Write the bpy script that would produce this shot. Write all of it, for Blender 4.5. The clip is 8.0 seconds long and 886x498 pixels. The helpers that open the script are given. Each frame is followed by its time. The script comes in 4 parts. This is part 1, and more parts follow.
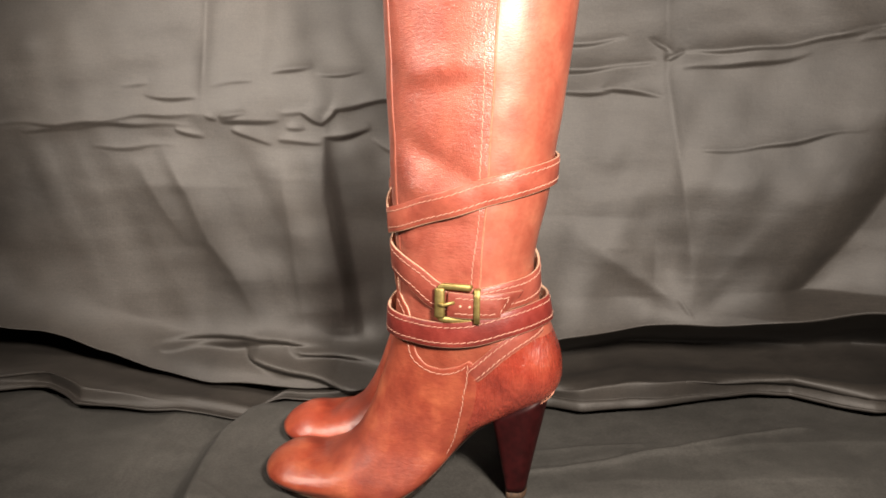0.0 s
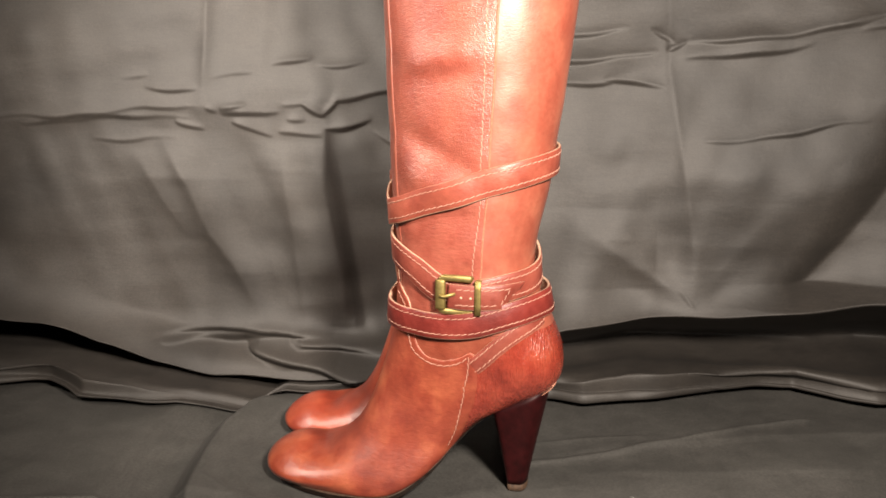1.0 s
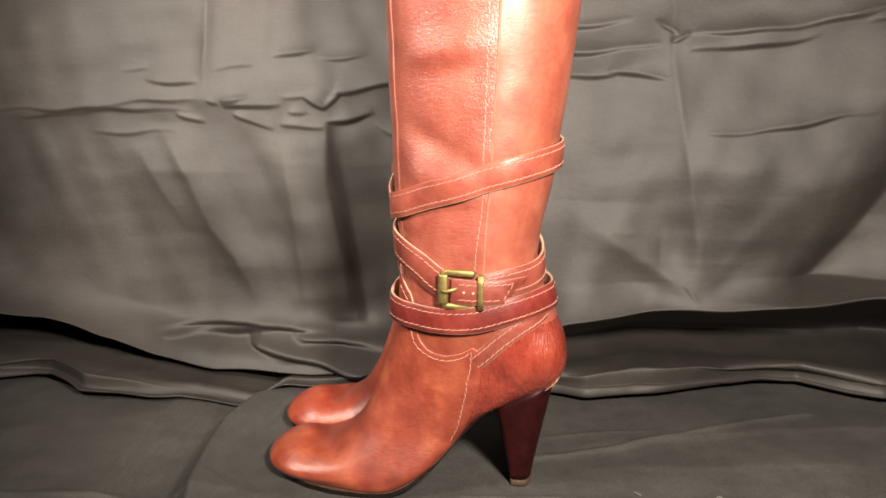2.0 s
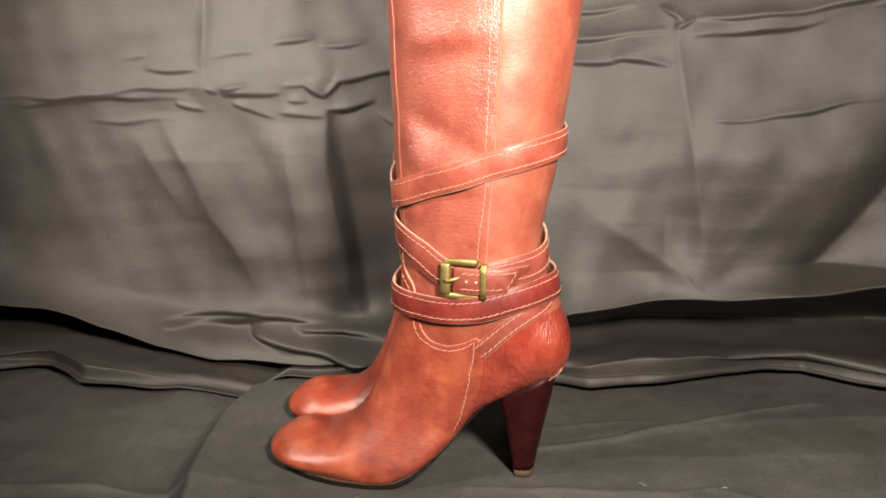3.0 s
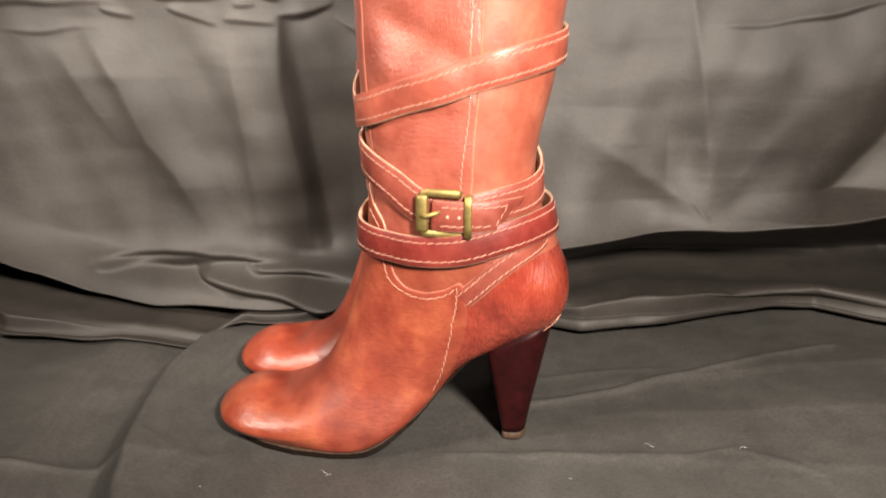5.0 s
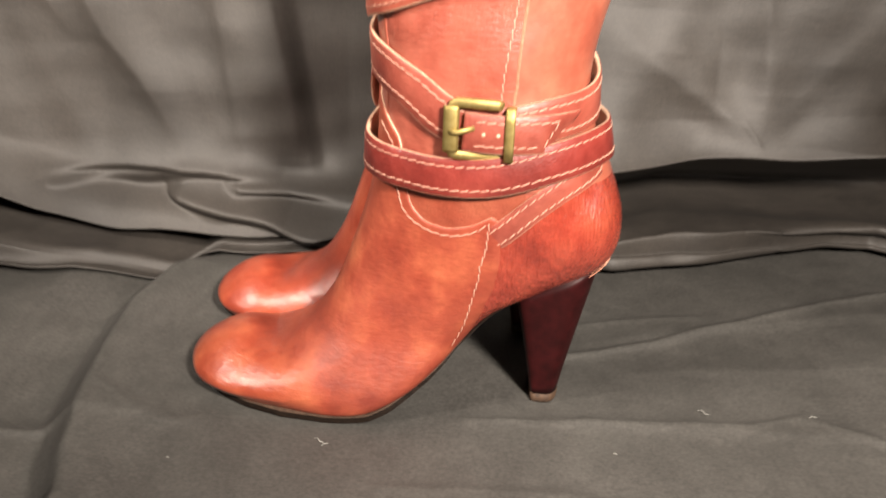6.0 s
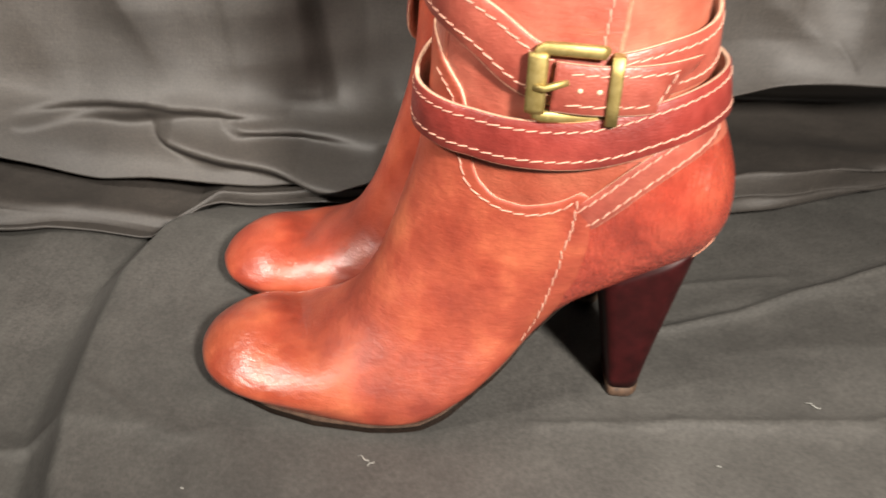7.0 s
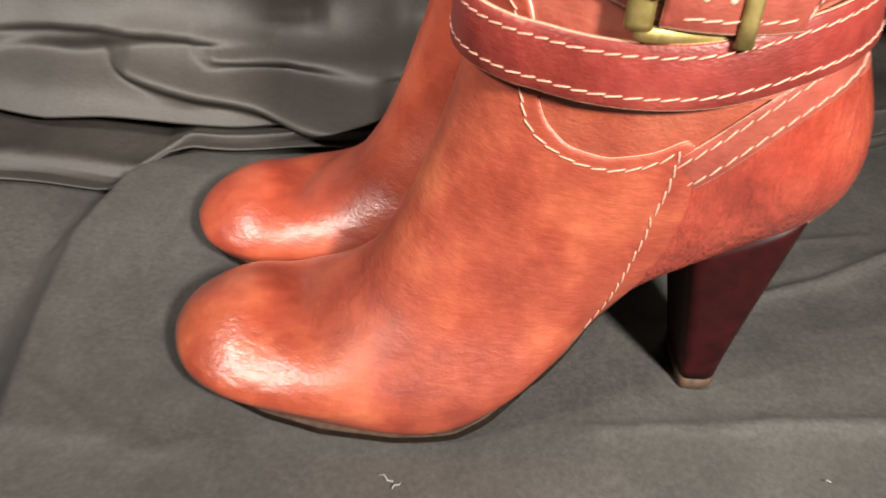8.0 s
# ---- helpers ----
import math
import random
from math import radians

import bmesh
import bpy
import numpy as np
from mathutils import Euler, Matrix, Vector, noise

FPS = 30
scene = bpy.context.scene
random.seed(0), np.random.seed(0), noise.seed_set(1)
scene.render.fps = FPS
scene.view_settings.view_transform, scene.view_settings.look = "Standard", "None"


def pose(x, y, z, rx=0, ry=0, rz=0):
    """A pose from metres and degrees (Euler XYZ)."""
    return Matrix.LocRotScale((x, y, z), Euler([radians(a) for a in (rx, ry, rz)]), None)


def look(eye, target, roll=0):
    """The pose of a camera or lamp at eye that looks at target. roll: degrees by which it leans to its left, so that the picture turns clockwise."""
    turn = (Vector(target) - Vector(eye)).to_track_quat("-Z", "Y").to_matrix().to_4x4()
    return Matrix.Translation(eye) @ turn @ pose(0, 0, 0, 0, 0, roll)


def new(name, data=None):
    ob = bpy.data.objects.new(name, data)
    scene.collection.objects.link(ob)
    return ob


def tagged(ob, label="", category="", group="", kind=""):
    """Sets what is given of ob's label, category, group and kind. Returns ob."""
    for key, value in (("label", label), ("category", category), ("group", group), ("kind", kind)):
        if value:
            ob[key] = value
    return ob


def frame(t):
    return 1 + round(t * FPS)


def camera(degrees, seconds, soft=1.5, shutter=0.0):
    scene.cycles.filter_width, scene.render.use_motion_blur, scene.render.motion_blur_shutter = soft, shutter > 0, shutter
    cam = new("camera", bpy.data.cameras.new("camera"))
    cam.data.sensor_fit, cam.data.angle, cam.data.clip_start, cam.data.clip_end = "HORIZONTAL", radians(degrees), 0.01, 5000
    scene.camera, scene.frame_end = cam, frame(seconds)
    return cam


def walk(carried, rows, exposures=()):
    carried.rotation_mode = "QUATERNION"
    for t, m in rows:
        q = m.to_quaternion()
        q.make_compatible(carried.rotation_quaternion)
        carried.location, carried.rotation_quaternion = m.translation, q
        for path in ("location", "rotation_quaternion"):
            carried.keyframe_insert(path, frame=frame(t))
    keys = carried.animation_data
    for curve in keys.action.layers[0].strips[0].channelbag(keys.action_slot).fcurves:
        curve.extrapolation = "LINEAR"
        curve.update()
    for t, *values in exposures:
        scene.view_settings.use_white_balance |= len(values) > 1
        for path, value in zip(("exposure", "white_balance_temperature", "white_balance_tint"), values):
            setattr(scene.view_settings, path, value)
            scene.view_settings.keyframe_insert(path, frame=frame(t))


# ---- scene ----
cam = camera(55.0, 8.0, 1.7, 0.8)
PATH = [
    (0, (0.011, -0.639, 0.342), (-0.23, 1.299, -0.09), 0.5),
    (0.5, (0.013, -0.636, 0.342), (-0.237, 1.298, -0.101), 0.4),
    (1, (0.012, -0.637, 0.34), (-0.234, 1.297, -0.107), 0.4),
    (1.5, (0.012, -0.636, 0.342), (-0.237, 1.296, -0.114), 0.4),
    (3, (0.01, -0.625, 0.338), (-0.244, 1.298, -0.15), 0.1),
    (3.5, (0.01, -0.625, 0.335), (-0.241, 1.298, -0.156), 0.0),
    (4, (0.008, -0.608, 0.33), (-0.249, 1.313, -0.161), -0.1),
    (4.5, (-0.003, -0.578, 0.32), (-0.21, 1.339, -0.212), 0.5),
    (4.7, (-0.002, -0.557, 0.32), (-0.198, 1.35, -0.273), 0.1),
    (5.8, (-0.043, -0.45, 0.287), (-0.138, 1.389, -0.491), 1.8),
    (6, (-0.045, -0.43, 0.284), (-0.145, 1.385, -0.55), 2.3),
    (6.5, (-0.07, -0.381, 0.275), (-0.122, 1.383, -0.664), 3.5),
    (7, (-0.087, -0.335, 0.277), (-0.138, 1.366, -0.775), 2.0),
    (7.5, (-0.107, -0.297, 0.259), (-0.127, 1.357, -0.865), 2.2),
    (8, (-0.115, -0.259, 0.239), (-0.087, 1.361, -0.932), 3.3),
]
walk(cam, [(t, look(eye, target, roll)) for t, eye, target, roll in PATH], [(0, 0.34, 6500, 10), (4, 0.34, 6500, 10), (6, 0.77, 6450, 10), (6.6, 0.80, 6400, 9), (7.4, 0.82, 5950, 6), (8, 0.78, 6100, 7)])

# ---- light ----
world = bpy.data.worlds.new("room_air")
world.use_nodes = True
world.node_tree.nodes["Background"].inputs[0].default_value = (0.95, 0.88, 0.95, 1)
world.node_tree.nodes["Background"].inputs[1].default_value = 0.008
scene.world = world
scene.view_settings.exposure = 0.0


def area_lamp(name, eye, target, size, watts, colour, spread):
    data = bpy.data.lights.new(name, "AREA")
    data.shape, data.size, data.energy, data.color, data.spread = "DISK", size, watts, colour, radians(spread)
    ob = new(name, data)
    ob.matrix_world = look(eye, target)
    return ob


area_lamp("lamp_light", (0.20, -0.57, 0.53), (-0.05, 0.15, 0.27), 0.10, 9.2, (1.0, 0.88, 0.76), 150)
area_lamp("second_lamp_light", (-0.66, -0.34, 0.68), (-0.25, 0.16, 0.30), 0.16, 1.55, (1.0, 0.88, 0.76), 62)


# ---- materials ----
def material(name):
    m = bpy.data.materials.new(name)
    m.use_nodes = True
    nt = m.node_tree
    return m, nt, nt.nodes["Principled BSDF"]


def node(nt, kind, **inputs):
    n = nt.nodes.new(kind)
    for key, value in inputs.items():
        n.inputs[key.replace("_", " ")].default_value = value
    return n


def coords(nt, scale=(1, 1, 1)):
    tc = nt.nodes.new("ShaderNodeTexCoord")
    mp = nt.nodes.new("ShaderNodeMapping")
    mp.inputs["Scale"].default_value = scale
    nt.links.new(tc.outputs["Object"], mp.inputs["Vector"])
    return mp.outputs["Vector"]


def noise_tex(nt, vec, scale, detail=3.0, rough=0.5):
    n = node(nt, "ShaderNodeTexNoise", Scale=scale, Detail=detail, Roughness=rough)
    nt.links.new(vec, n.inputs["Vector"])
    return n.outputs["Fac"]


def ramp(nt, fac, stops):
    r = nt.nodes.new("ShaderNodeValToRGB")
    r.color_ramp.elements[0].position, r.color_ramp.elements[0].color = stops[0][0], (*stops[0][1], 1)
    r.color_ramp.elements[1].position, r.color_ramp.elements[1].color = stops[-1][0], (*stops[-1][1], 1)
    for p, c in stops[1:-1]:
        e = r.color_ramp.elements.new(p)
        e.color = (*c, 1)
    nt.links.new(fac, r.inputs["Fac"])
    return r.outputs["Color"]


def mix(nt, fac, a, b, how="MIX"):
    n = nt.nodes.new("ShaderNodeMix")
    n.data_type, n.blend_type = "RGBA", how
    for value, socket in ((fac, n.inputs[0]), (a, n.inputs[6]), (b, n.inputs[7])):
        if isinstance(value, (int, float)):
            socket.default_value = value
        elif isinstance(value, tuple):
            socket.default_value = (*value, 1)
        else:
            nt.links.new(value, socket)
    return n.outputs[2]


def bump(nt, bsdf, height, strength, distance, before=None, invert=False):
    b = node(nt, "ShaderNodeBump", Strength=strength, Distance=distance)
    b.invert = invert
    nt.links.new(height, b.inputs["Height"])
    if before is not None:
        nt.links.new(before, b.inputs["Normal"])
    nt.links.new(b.outputs["Normal"], bsdf.inputs["Normal"])
    nt.links.new(b.outputs["Normal"], bsdf.inputs["Coat Normal"])
    return b.outputs["Normal"]


def leather(name, dark, mid, light, rough, grain, grain_scale=900.0, creases=0.0, coat=0.22, grain_from=None, polish=None, lie=(1.0, 1.0, 2.8), coat_rough=0.32):
    m, nt, bsdf = material(name)
    vec = coords(nt)
    blotch = noise_tex(nt, vec, 28.0, 4.0, 0.6)
    colour = ramp(nt, blotch, [(0.3, dark), (0.5, mid), (0.72, light)])
    fine = noise_tex(nt, vec, 260.0, 3.0, 0.6)
    hue = noise_tex(nt, vec, 55.0, 5.0, 0.65)
    colour = mix(nt, 0.34, colour, ramp(nt, hue, [(0.38, (0.86, 0.60, 0.55)), (0.5, (1.0, 1.0, 1.0)), (0.66, (1.08, 1.30, 1.25))]), "MULTIPLY")
    colour = mix(nt, 0.35, colour, ramp(nt, fine, [(0.3, (0.55, 0.5, 0.45)), (0.7, (1.0, 1.0, 1.0))]), "MULTIPLY")
    nt.links.new(colour, bsdf.inputs["Base Color"])
    vor = node(nt, "ShaderNodeTexVoronoi", Scale=grain_scale)
    vor.feature = "SMOOTH_F1"
    warp = coords(nt, (1.0, 1.0, 1.7))
    nt.links.new(warp, vor.inputs["Vector"])
    n1 = bump(nt, bsdf, vor.outputs["Distance"], grain, 0.0007, None, True)
    if grain_from is not None:
        # the hide is smoother towards the foot
        sep = nt.nodes.new("ShaderNodeSeparateXYZ")
        nt.links.new(vec, sep.inputs[0])
        rise = node(nt, "ShaderNodeMapRange")
        nt.links.new(sep.outputs["Z"], rise.inputs["Value"])
        for key, value in (("From Min", grain_from - 0.02), ("From Max", grain_from + 0.03), ("To Min", grain * 0.2), ("To Max", grain)):
            rise.inputs[key].default_value = value
        nt.links.new(rise.outputs["Result"], n1.node.inputs["Strength"])
    if creases:
        wr = noise_tex(nt, coords(nt, lie), 190.0, 4.0, 0.6)
        n1 = bump(nt, bsdf, wr, creases, 0.0016, n1)
    bump(nt, bsdf, blotch, 0.25, 0.002, n1)
    r = node(nt, "ShaderNodeMapRange")
    nt.links.new(fine, r.inputs["Value"])
    r.inputs["To Min"].default_value, r.inputs["To Max"].default_value = rough - 0.08, rough + 0.1
    nt.links.new(r.outputs["Result"], bsdf.inputs["Roughness"])
    bsdf.inputs["Specular IOR Level"].default_value = 0.5
    bsdf.inputs["Coat Weight"].default_value, bsdf.inputs["Coat Roughness"].default_value = coat, coat_rough
    if polish:
        # polished toe, duller where the foot bends
        sep = nt.nodes.new("ShaderNodeSeparateXYZ")
        nt.links.new(vec, sep.inputs[0])
        dull = node(nt, "ShaderNodeMapRange", From_Min=polish[0], From_Max=polish[1])
        nt.links.new(sep.outputs["X"], dull.inputs["Value"])
        add = nt.nodes.new("ShaderNodeMath")
        add.operation = "MULTIPLY_ADD"
        add.inputs[1].default_value = 0.20
        nt.links.new(dull.outputs["Result"], add.inputs[0])
        nt.links.new(r.outputs["Result"], add.inputs[2])
        nt.links.new(add.outputs["Value"], bsdf.inputs["Roughness"])
        less = node(nt, "ShaderNodeMapRange", From_Min=polish[0], From_Max=polish[1], To_Min=coat, To_Max=coat * 0.15)
        nt.links.new(sep.outputs["X"], less.inputs["Value"])
        nt.links.new(less.outputs["Result"], bsdf.inputs["Coat Weight"])
    return m


M_VAMP = leather("vamp_leather", (0.185, 0.029, 0.015), (0.275, 0.050, 0.024), (0.41, 0.098, 0.044), 0.34, 0.12, 900.0, 0.24, 0.85, None, (-0.166, -0.138))
M_VAMP_INNER = leather("inner_vamp_leather", (0.19, 0.030, 0.016), (0.29, 0.048, 0.023), (0.38, 0.074, 0.034), 0.38, 0.14, 800.0, 0.2, 0.40)
M_SHAFT = leather("shaft_leather", (0.25, 0.058, 0.037), (0.33, 0.082, 0.053), (0.41, 0.110, 0.072), 0.40, 0.50, 1000.0, 0.30, 0.95, 0.225)
M_BACK = leather("back_panel_leather", (0.27, 0.064, 0.037), (0.35, 0.090, 0.052), (0.42, 0.120, 0.070), 0.44, 0.10, 800.0, 0.06, 1.0, None, None, (1.0, 1.0, 2.8), 0.46)
M_COUNTER = leather("counter_leather", (0.17, 0.023, 0.014), (0.29, 0.041, 0.023), (0.38, 0.066, 0.035), 0.26, 0.12, 800.0, 1.0, 1.0, None, None, (3.0, 2.4, 0.50), 0.22)
M_INSERT = leather("insert_leather", (0.19, 0.040, 0.022), (0.27, 0.060, 0.032), (0.33, 0.083, 0.045), 0.42, 0.3, 800.0, 0.2, 0.2)
M_STRAP = leather("strap_leather", (0.13, 0.016, 0.012), (0.20, 0.027, 0.020), (0.28, 0.045, 0.032), 0.44, 0.22, 700.0, 0.10, 0.20)
M_STRAP_MID = leather("strap_leather_mid", (0.18, 0.036, 0.024), (0.26, 0.058, 0.038), (0.33, 0.080, 0.053), 0.45, 0.20, 700.0, 0.10, 0.16)
M_STRAP_TAN = leather("strap_leather_tan", (0.22, 0.048, 0.030), (0.31, 0.072, 0.044), (0.39, 0.100, 0.062), 0.45, 0.20, 700.0, 0.10, 0.16)


def plain(name, dark, light, rough, scale=300.0, metallic=0.0, relief=0.2):
    m, nt, bsdf = material(name)
    vec = coords(nt)
    n = noise_tex(nt, vec, scale, 4.0, 0.6)
    nt.links.new(ramp(nt, n, [(0.3, dark), (0.7, light)]), bsdf.inputs["Base Color"])
    bsdf.inputs["Roughness"].default_value, bsdf.inputs["Metallic"].default_value = rough, metallic
    bump(nt, bsdf, n, relief, 0.0004)
    return m


M_RAW = plain("raw_cut_leather", (0.44, 0.255, 0.165), (0.62, 0.41, 0.285), 0.8, 500.0)
M_EDGE = plain("worn_leather_edge", (0.34, 0.12, 0.07), (0.50, 0.22, 0.14), 0.6, 500.0)
M_THREAD = plain("waxed_thread", (0.40, 0.20, 0.14), (0.56, 0.32, 0.24), 0.7, 900.0)
M_HEEL = plain("stained_heel", (0.012, 0.0016, 0.0018), (0.030, 0.0036, 0.004), 0.48, 120.0)
M_HEEL.node_tree.nodes["Principled BSDF"].inputs["Specular IOR Level"].default_value = 0.14
M_TIP = plain("heel_tip_rubber", (0.03, 0.016, 0.009), (0.08, 0.042, 0.021), 0.75)
M_SOLE = plain("sole_edge", (0.006, 0.004, 0.003), (0.016, 0.010, 0.007), 0.6)
M_SOLE.node_tree.nodes["Principled BSDF"].inputs["Specular IOR Level"].default_value = 0.12
M_WELT = plain("welt", (0.03, 0.016, 0.010), (0.085, 0.050, 0.032), 0.7, 250.0)
M_BRASS = plain("antique_brass", (0.33, 0.25, 0.085), (0.47, 0.37, 0.15), 0.56, 350.0, 1.0)
M_LINT = plain("lint", (0.25, 0.25, 0.23), (0.38, 0.38, 0.35), 0.9)
M_WALL = plain("painted_wall", (0.085, 0.075, 0.07), (0.11, 0.10, 0.09), 0.8, 3.0)
M_BOARD = plain("floor_board", (0.12, 0.08, 0.05), (0.2, 0.13, 0.08), 0.6, 8.0)


def cloth(name, dark, light, rough, gloss):
    m, nt, bsdf = material(name)
    vec = coords(nt)
    big = noise_tex(nt, vec, 7.0, 5.0, 0.6)
    colour = ramp(nt, big, [(0.3, dark), (0.7, light)])
    streak = noise_tex(nt, coords(nt, (8.0, 8.0, 160.0)), 6.0, 4.0, 0.6)
    colour = mix(nt, 0.5, colour, ramp(nt, streak, [(0.35, (0.65, 0.65, 0.65)), (0.65, (1.0, 1.0, 1.0))]), "MULTIPLY")
    warp = noise_tex(nt, coords(nt, (150.0, 150.0, 7.0)), 6.0, 3.0, 0.6)
    colour = mix(nt, 0.4, colour, ramp(nt, warp, [(0.35, (0.72, 0.72, 0.72)), (0.65, (1.08, 1.08, 1.08))]), "MULTIPLY")
    thread = noise_tex(nt, coords(nt, (1.0, 1.0, 2.2)), 420.0, 3.0, 0.7)
    colour = mix(nt, 0.75, colour, ramp(nt, thread, [(0.3, (0.58, 0.58, 0.58)), (0.7, (1.22, 1.22, 1.22))]), "MULTIPLY")
    nt.links.new(colour, bsdf.inputs["Base Color"])
    bsdf.inputs["Roughness"].default_value = rough
    bsdf.inputs["Specular IOR Level"].default_value = gloss
    weave = noise_tex(nt, vec, 900.0, 2.0, 0.5)
    n1 = bump(nt, bsdf, weave, 0.15, 0.0004)
    wr = noise_tex(nt, coords(nt, (1.0, 1.0, 1.6)), 26.0, 9.0, 0.68)
    bump(nt, bsdf, wr, 0.12, 0.005, n1)
    return m


M_CLOTH = cloth("black_satin_cloth", (0.0225, 0.019, 0.0161), (0.052, 0.0441, 0.0373), 0.61, 0.66)
M_FLOORCLOTH = cloth("black_floor_cloth", (0.049, 0.047, 0.043), (0.090, 0.086, 0.079), 0.60, 0.60)


# ---- building helpers ----
def mesh_ob(name, bm, mats, smooth=True):
    me = bpy.data.meshes.new(name)
    bmesh.ops.recalc_face_normals(bm, faces=bm.faces)
    bm.to_mesh(me)
    bm.free()
    for m in mats if isinstance(mats, (list, tuple)) else [mats]:
        me.materials.append(m)
    if smooth:
        me.polygons.foreach_set("use_smooth", [True] * len(me.polygons))
    return new(name, me)


def part(name, bm, mats, parent, label="", smooth=True):
    ob = mesh_ob(name, bm, mats, smooth)
    ob.parent = parent
    return tagged(ob, label)


def spline(keys, t):
    """Smooth curve through rows (t, value, ...), at the array t."""
    keys = np.array(keys, float)
    x, y = keys[:, 0], keys[:, 1:]
    h = np.diff(x)[:, None]
    d = np.diff(y, axis=0) / h
    g = np.empty_like(y)
    g[1:-1] = (d[:-1] * h[1:] + d[1:] * h[:-1]) / (h[:-1] + h[1:])
    g[0], g[-1] = d[0], d[-1]
    t = np.clip(np.asarray(t, float), x[0], x[-1])
    i = np.clip(np.searchsorted(x, t, side="right") - 1, 0, len(x) - 2)
    hh = (x[i + 1] - x[i])[..., None]
    u = ((t - x[i])[..., None]) / hh
    return ((2 * u**3 - 3 * u**2 + 1) * y[i] + (u**3 - 2 * u**2 + u) * hh * g[i]
            + (3 * u**2 - 2 * u**3) * y[i + 1] + (u**3 - u**2) * hh * g[i + 1])


def loop_spline(keys, deg):
    """The same for rows keyed by degrees round a loop."""
    k = [tuple(r) for r in keys]
    k = [(a - 360, *r) for a, *r in k] + k + [(a + 360, *r) for a, *r in k]
    return spline(k, np.asarray(deg) % 360)


def grid_bm(pts, close_u=False):
    """A bmesh from an array of points [rows, columns, 3]; close_u joins the last column to the first."""
    bm = bmesh.new()
    n, m = pts.shape[:2]
    vs = [[bm.verts.new(p) for p in row] for row in pts]
    for i in range(n - 1):
        for j in range(m if close_u else m - 1):
            k = (j + 1) % m
            bm.faces.new((vs[i][j], vs[i][k], vs[i + 1][k], vs[i + 1][j]))
    return bm, vs


# ---- the boot's shape: a front rail, a back rail and the width between them ----
FRONT = [(0, -0.117, 0.47), (2, -0.1115, 0.32), (4, -0.1075, 0.237), (6, -0.103, 0.18), (7, -0.1035, 0.155), (8, -0.1055, 0.135),
         (10, -0.1145, 0.099), (12, -0.1297, 0.0596), (13, -0.1407, 0.0438), (14, -0.155, 0.0338), (16, -0.186, 0.0262), (17, -0.1985, 0.0228),
         (18, -0.2066, 0.0183), (19, -0.2115, 0.012)]
BACK = [(0, 0.037, 0.47), (2, 0.020, 0.321), (4, 0.010, 0.244), (6, 0.001, 0.185), (7, 0.007, 0.160), (8, 0.017, 0.140), (9, 0.0235, 0.117),
        (10, 0.020, 0.092), (11, -0.007, 0.0765), (12, -0.034, 0.0625), (13, -0.051, 0.046), (14, -0.067, 0.029), (15, -0.084, 0.015),
        (16, -0.107, 0.005), (17, -0.140, 0.004), (18, -0.178, 0.005), (19, -0.2110, 0.007)]
# half width, place of the widest line, squareness in front and behind
GIRTH = [(0, 0.058, 0.6, 2.0, 2.0), (2, 0.052, 0.61, 2.0, 2.0), (4, 0.047, 0.6, 2.1, 2.1), (6, 0.044, 0.56, 2.1, 2.1), (8, 0.042, 0.52, 2.1, 2.2),
         (9, 0.040, 0.5, 2.1, 2.3), (10, 0.038, 0.5, 2.1, 2.4), (11, 0.036, 0.52, 2.05, 2.8), (12, 0.036, 0.52, 2.1, 3.0), (13, 0.038, 0.52, 2.1, 3.2),
         (14, 0.0435, 0.52, 2.0, 4.6), (15, 0.0485, 0.54, 1.95, 6.0), (16, 0.0505, 0.58, 1.78, 8.0), (17, 0.0465, 0.62, 1.75, 8.5), (18, 0.0362, 0.58, 1.78, 7.5),
         (18.6, 0.0225, 0.55, 2.0, 4.5), (19, 0.002, 0.5, 2.0, 2.0)]
# half width of the sole's outer edge, from the toe to the ball
SOLE_PLAN = [-0.2118, -0.2105, -0.2029, -0.1955, -0.1876, -0.173, -0.152, -0.1265, -0.1035, -0.092, -0.078], [0.004, 0.0108, 0.0215, 0.0295, 0.0355, 0.0428, 0.0488, 0.0512, 0.0500, 0.0456, 0.037]
TOE_MID, TOE_BOX = np.array((-0.1832, -0.0030, 0.008)), np.array((0.0282, 0.0325, 0.0242))


def loft(v, th):
    """Point of the boot at the section v and the angle th round it: 0 in front, pi behind, 0..pi on the outer side (-y)."""
    v, th = np.broadcast_arrays(np.asarray(v, float), np.asarray(th, float))
    f, b, g = spline(FRONT, v), spline(BACK, v), spline(GIRTH, v)
    w, m, nf, nb = (g[..., k] for k in range(4))
    c, s = np.cos(th), np.sin(th)
    n = np.where(c >= 0, nf, nb)
    e = np.abs(c) ** (2 / n)
    a = np.where(c >= 0, m * (1 - e), m + (1 - m) * e)
    lat = -np.sign(s) * w * np.abs(s) ** (2 / n)
    lat = np.where(s < 0, lat * np.interp(v, [0, 12, 15, 17.5, 19], [1.0, 0.95, 0.72, 0.72, 0.86]), lat)
    p = np.stack([f[..., 0] + (b[..., 0] - f[..., 0]) * a, lat, f[..., 1] + (b[..., 1] - f[..., 1]) * a], -1)
    # the toe box swells to a rounded dome
    d = (p - TOE_MID) / TOE_BOX
    r = 1 / np.maximum((np.abs(d) ** 1.78).sum(-1, keepdims=True) ** (1 / 1.78), 0.05)
    swell = (1 + r**8) ** 0.125 - 1
    return TOE_MID + (p - TOE_MID) * (1 + swell * np.clip(p[..., 2:] / 0.010, 0, 1))


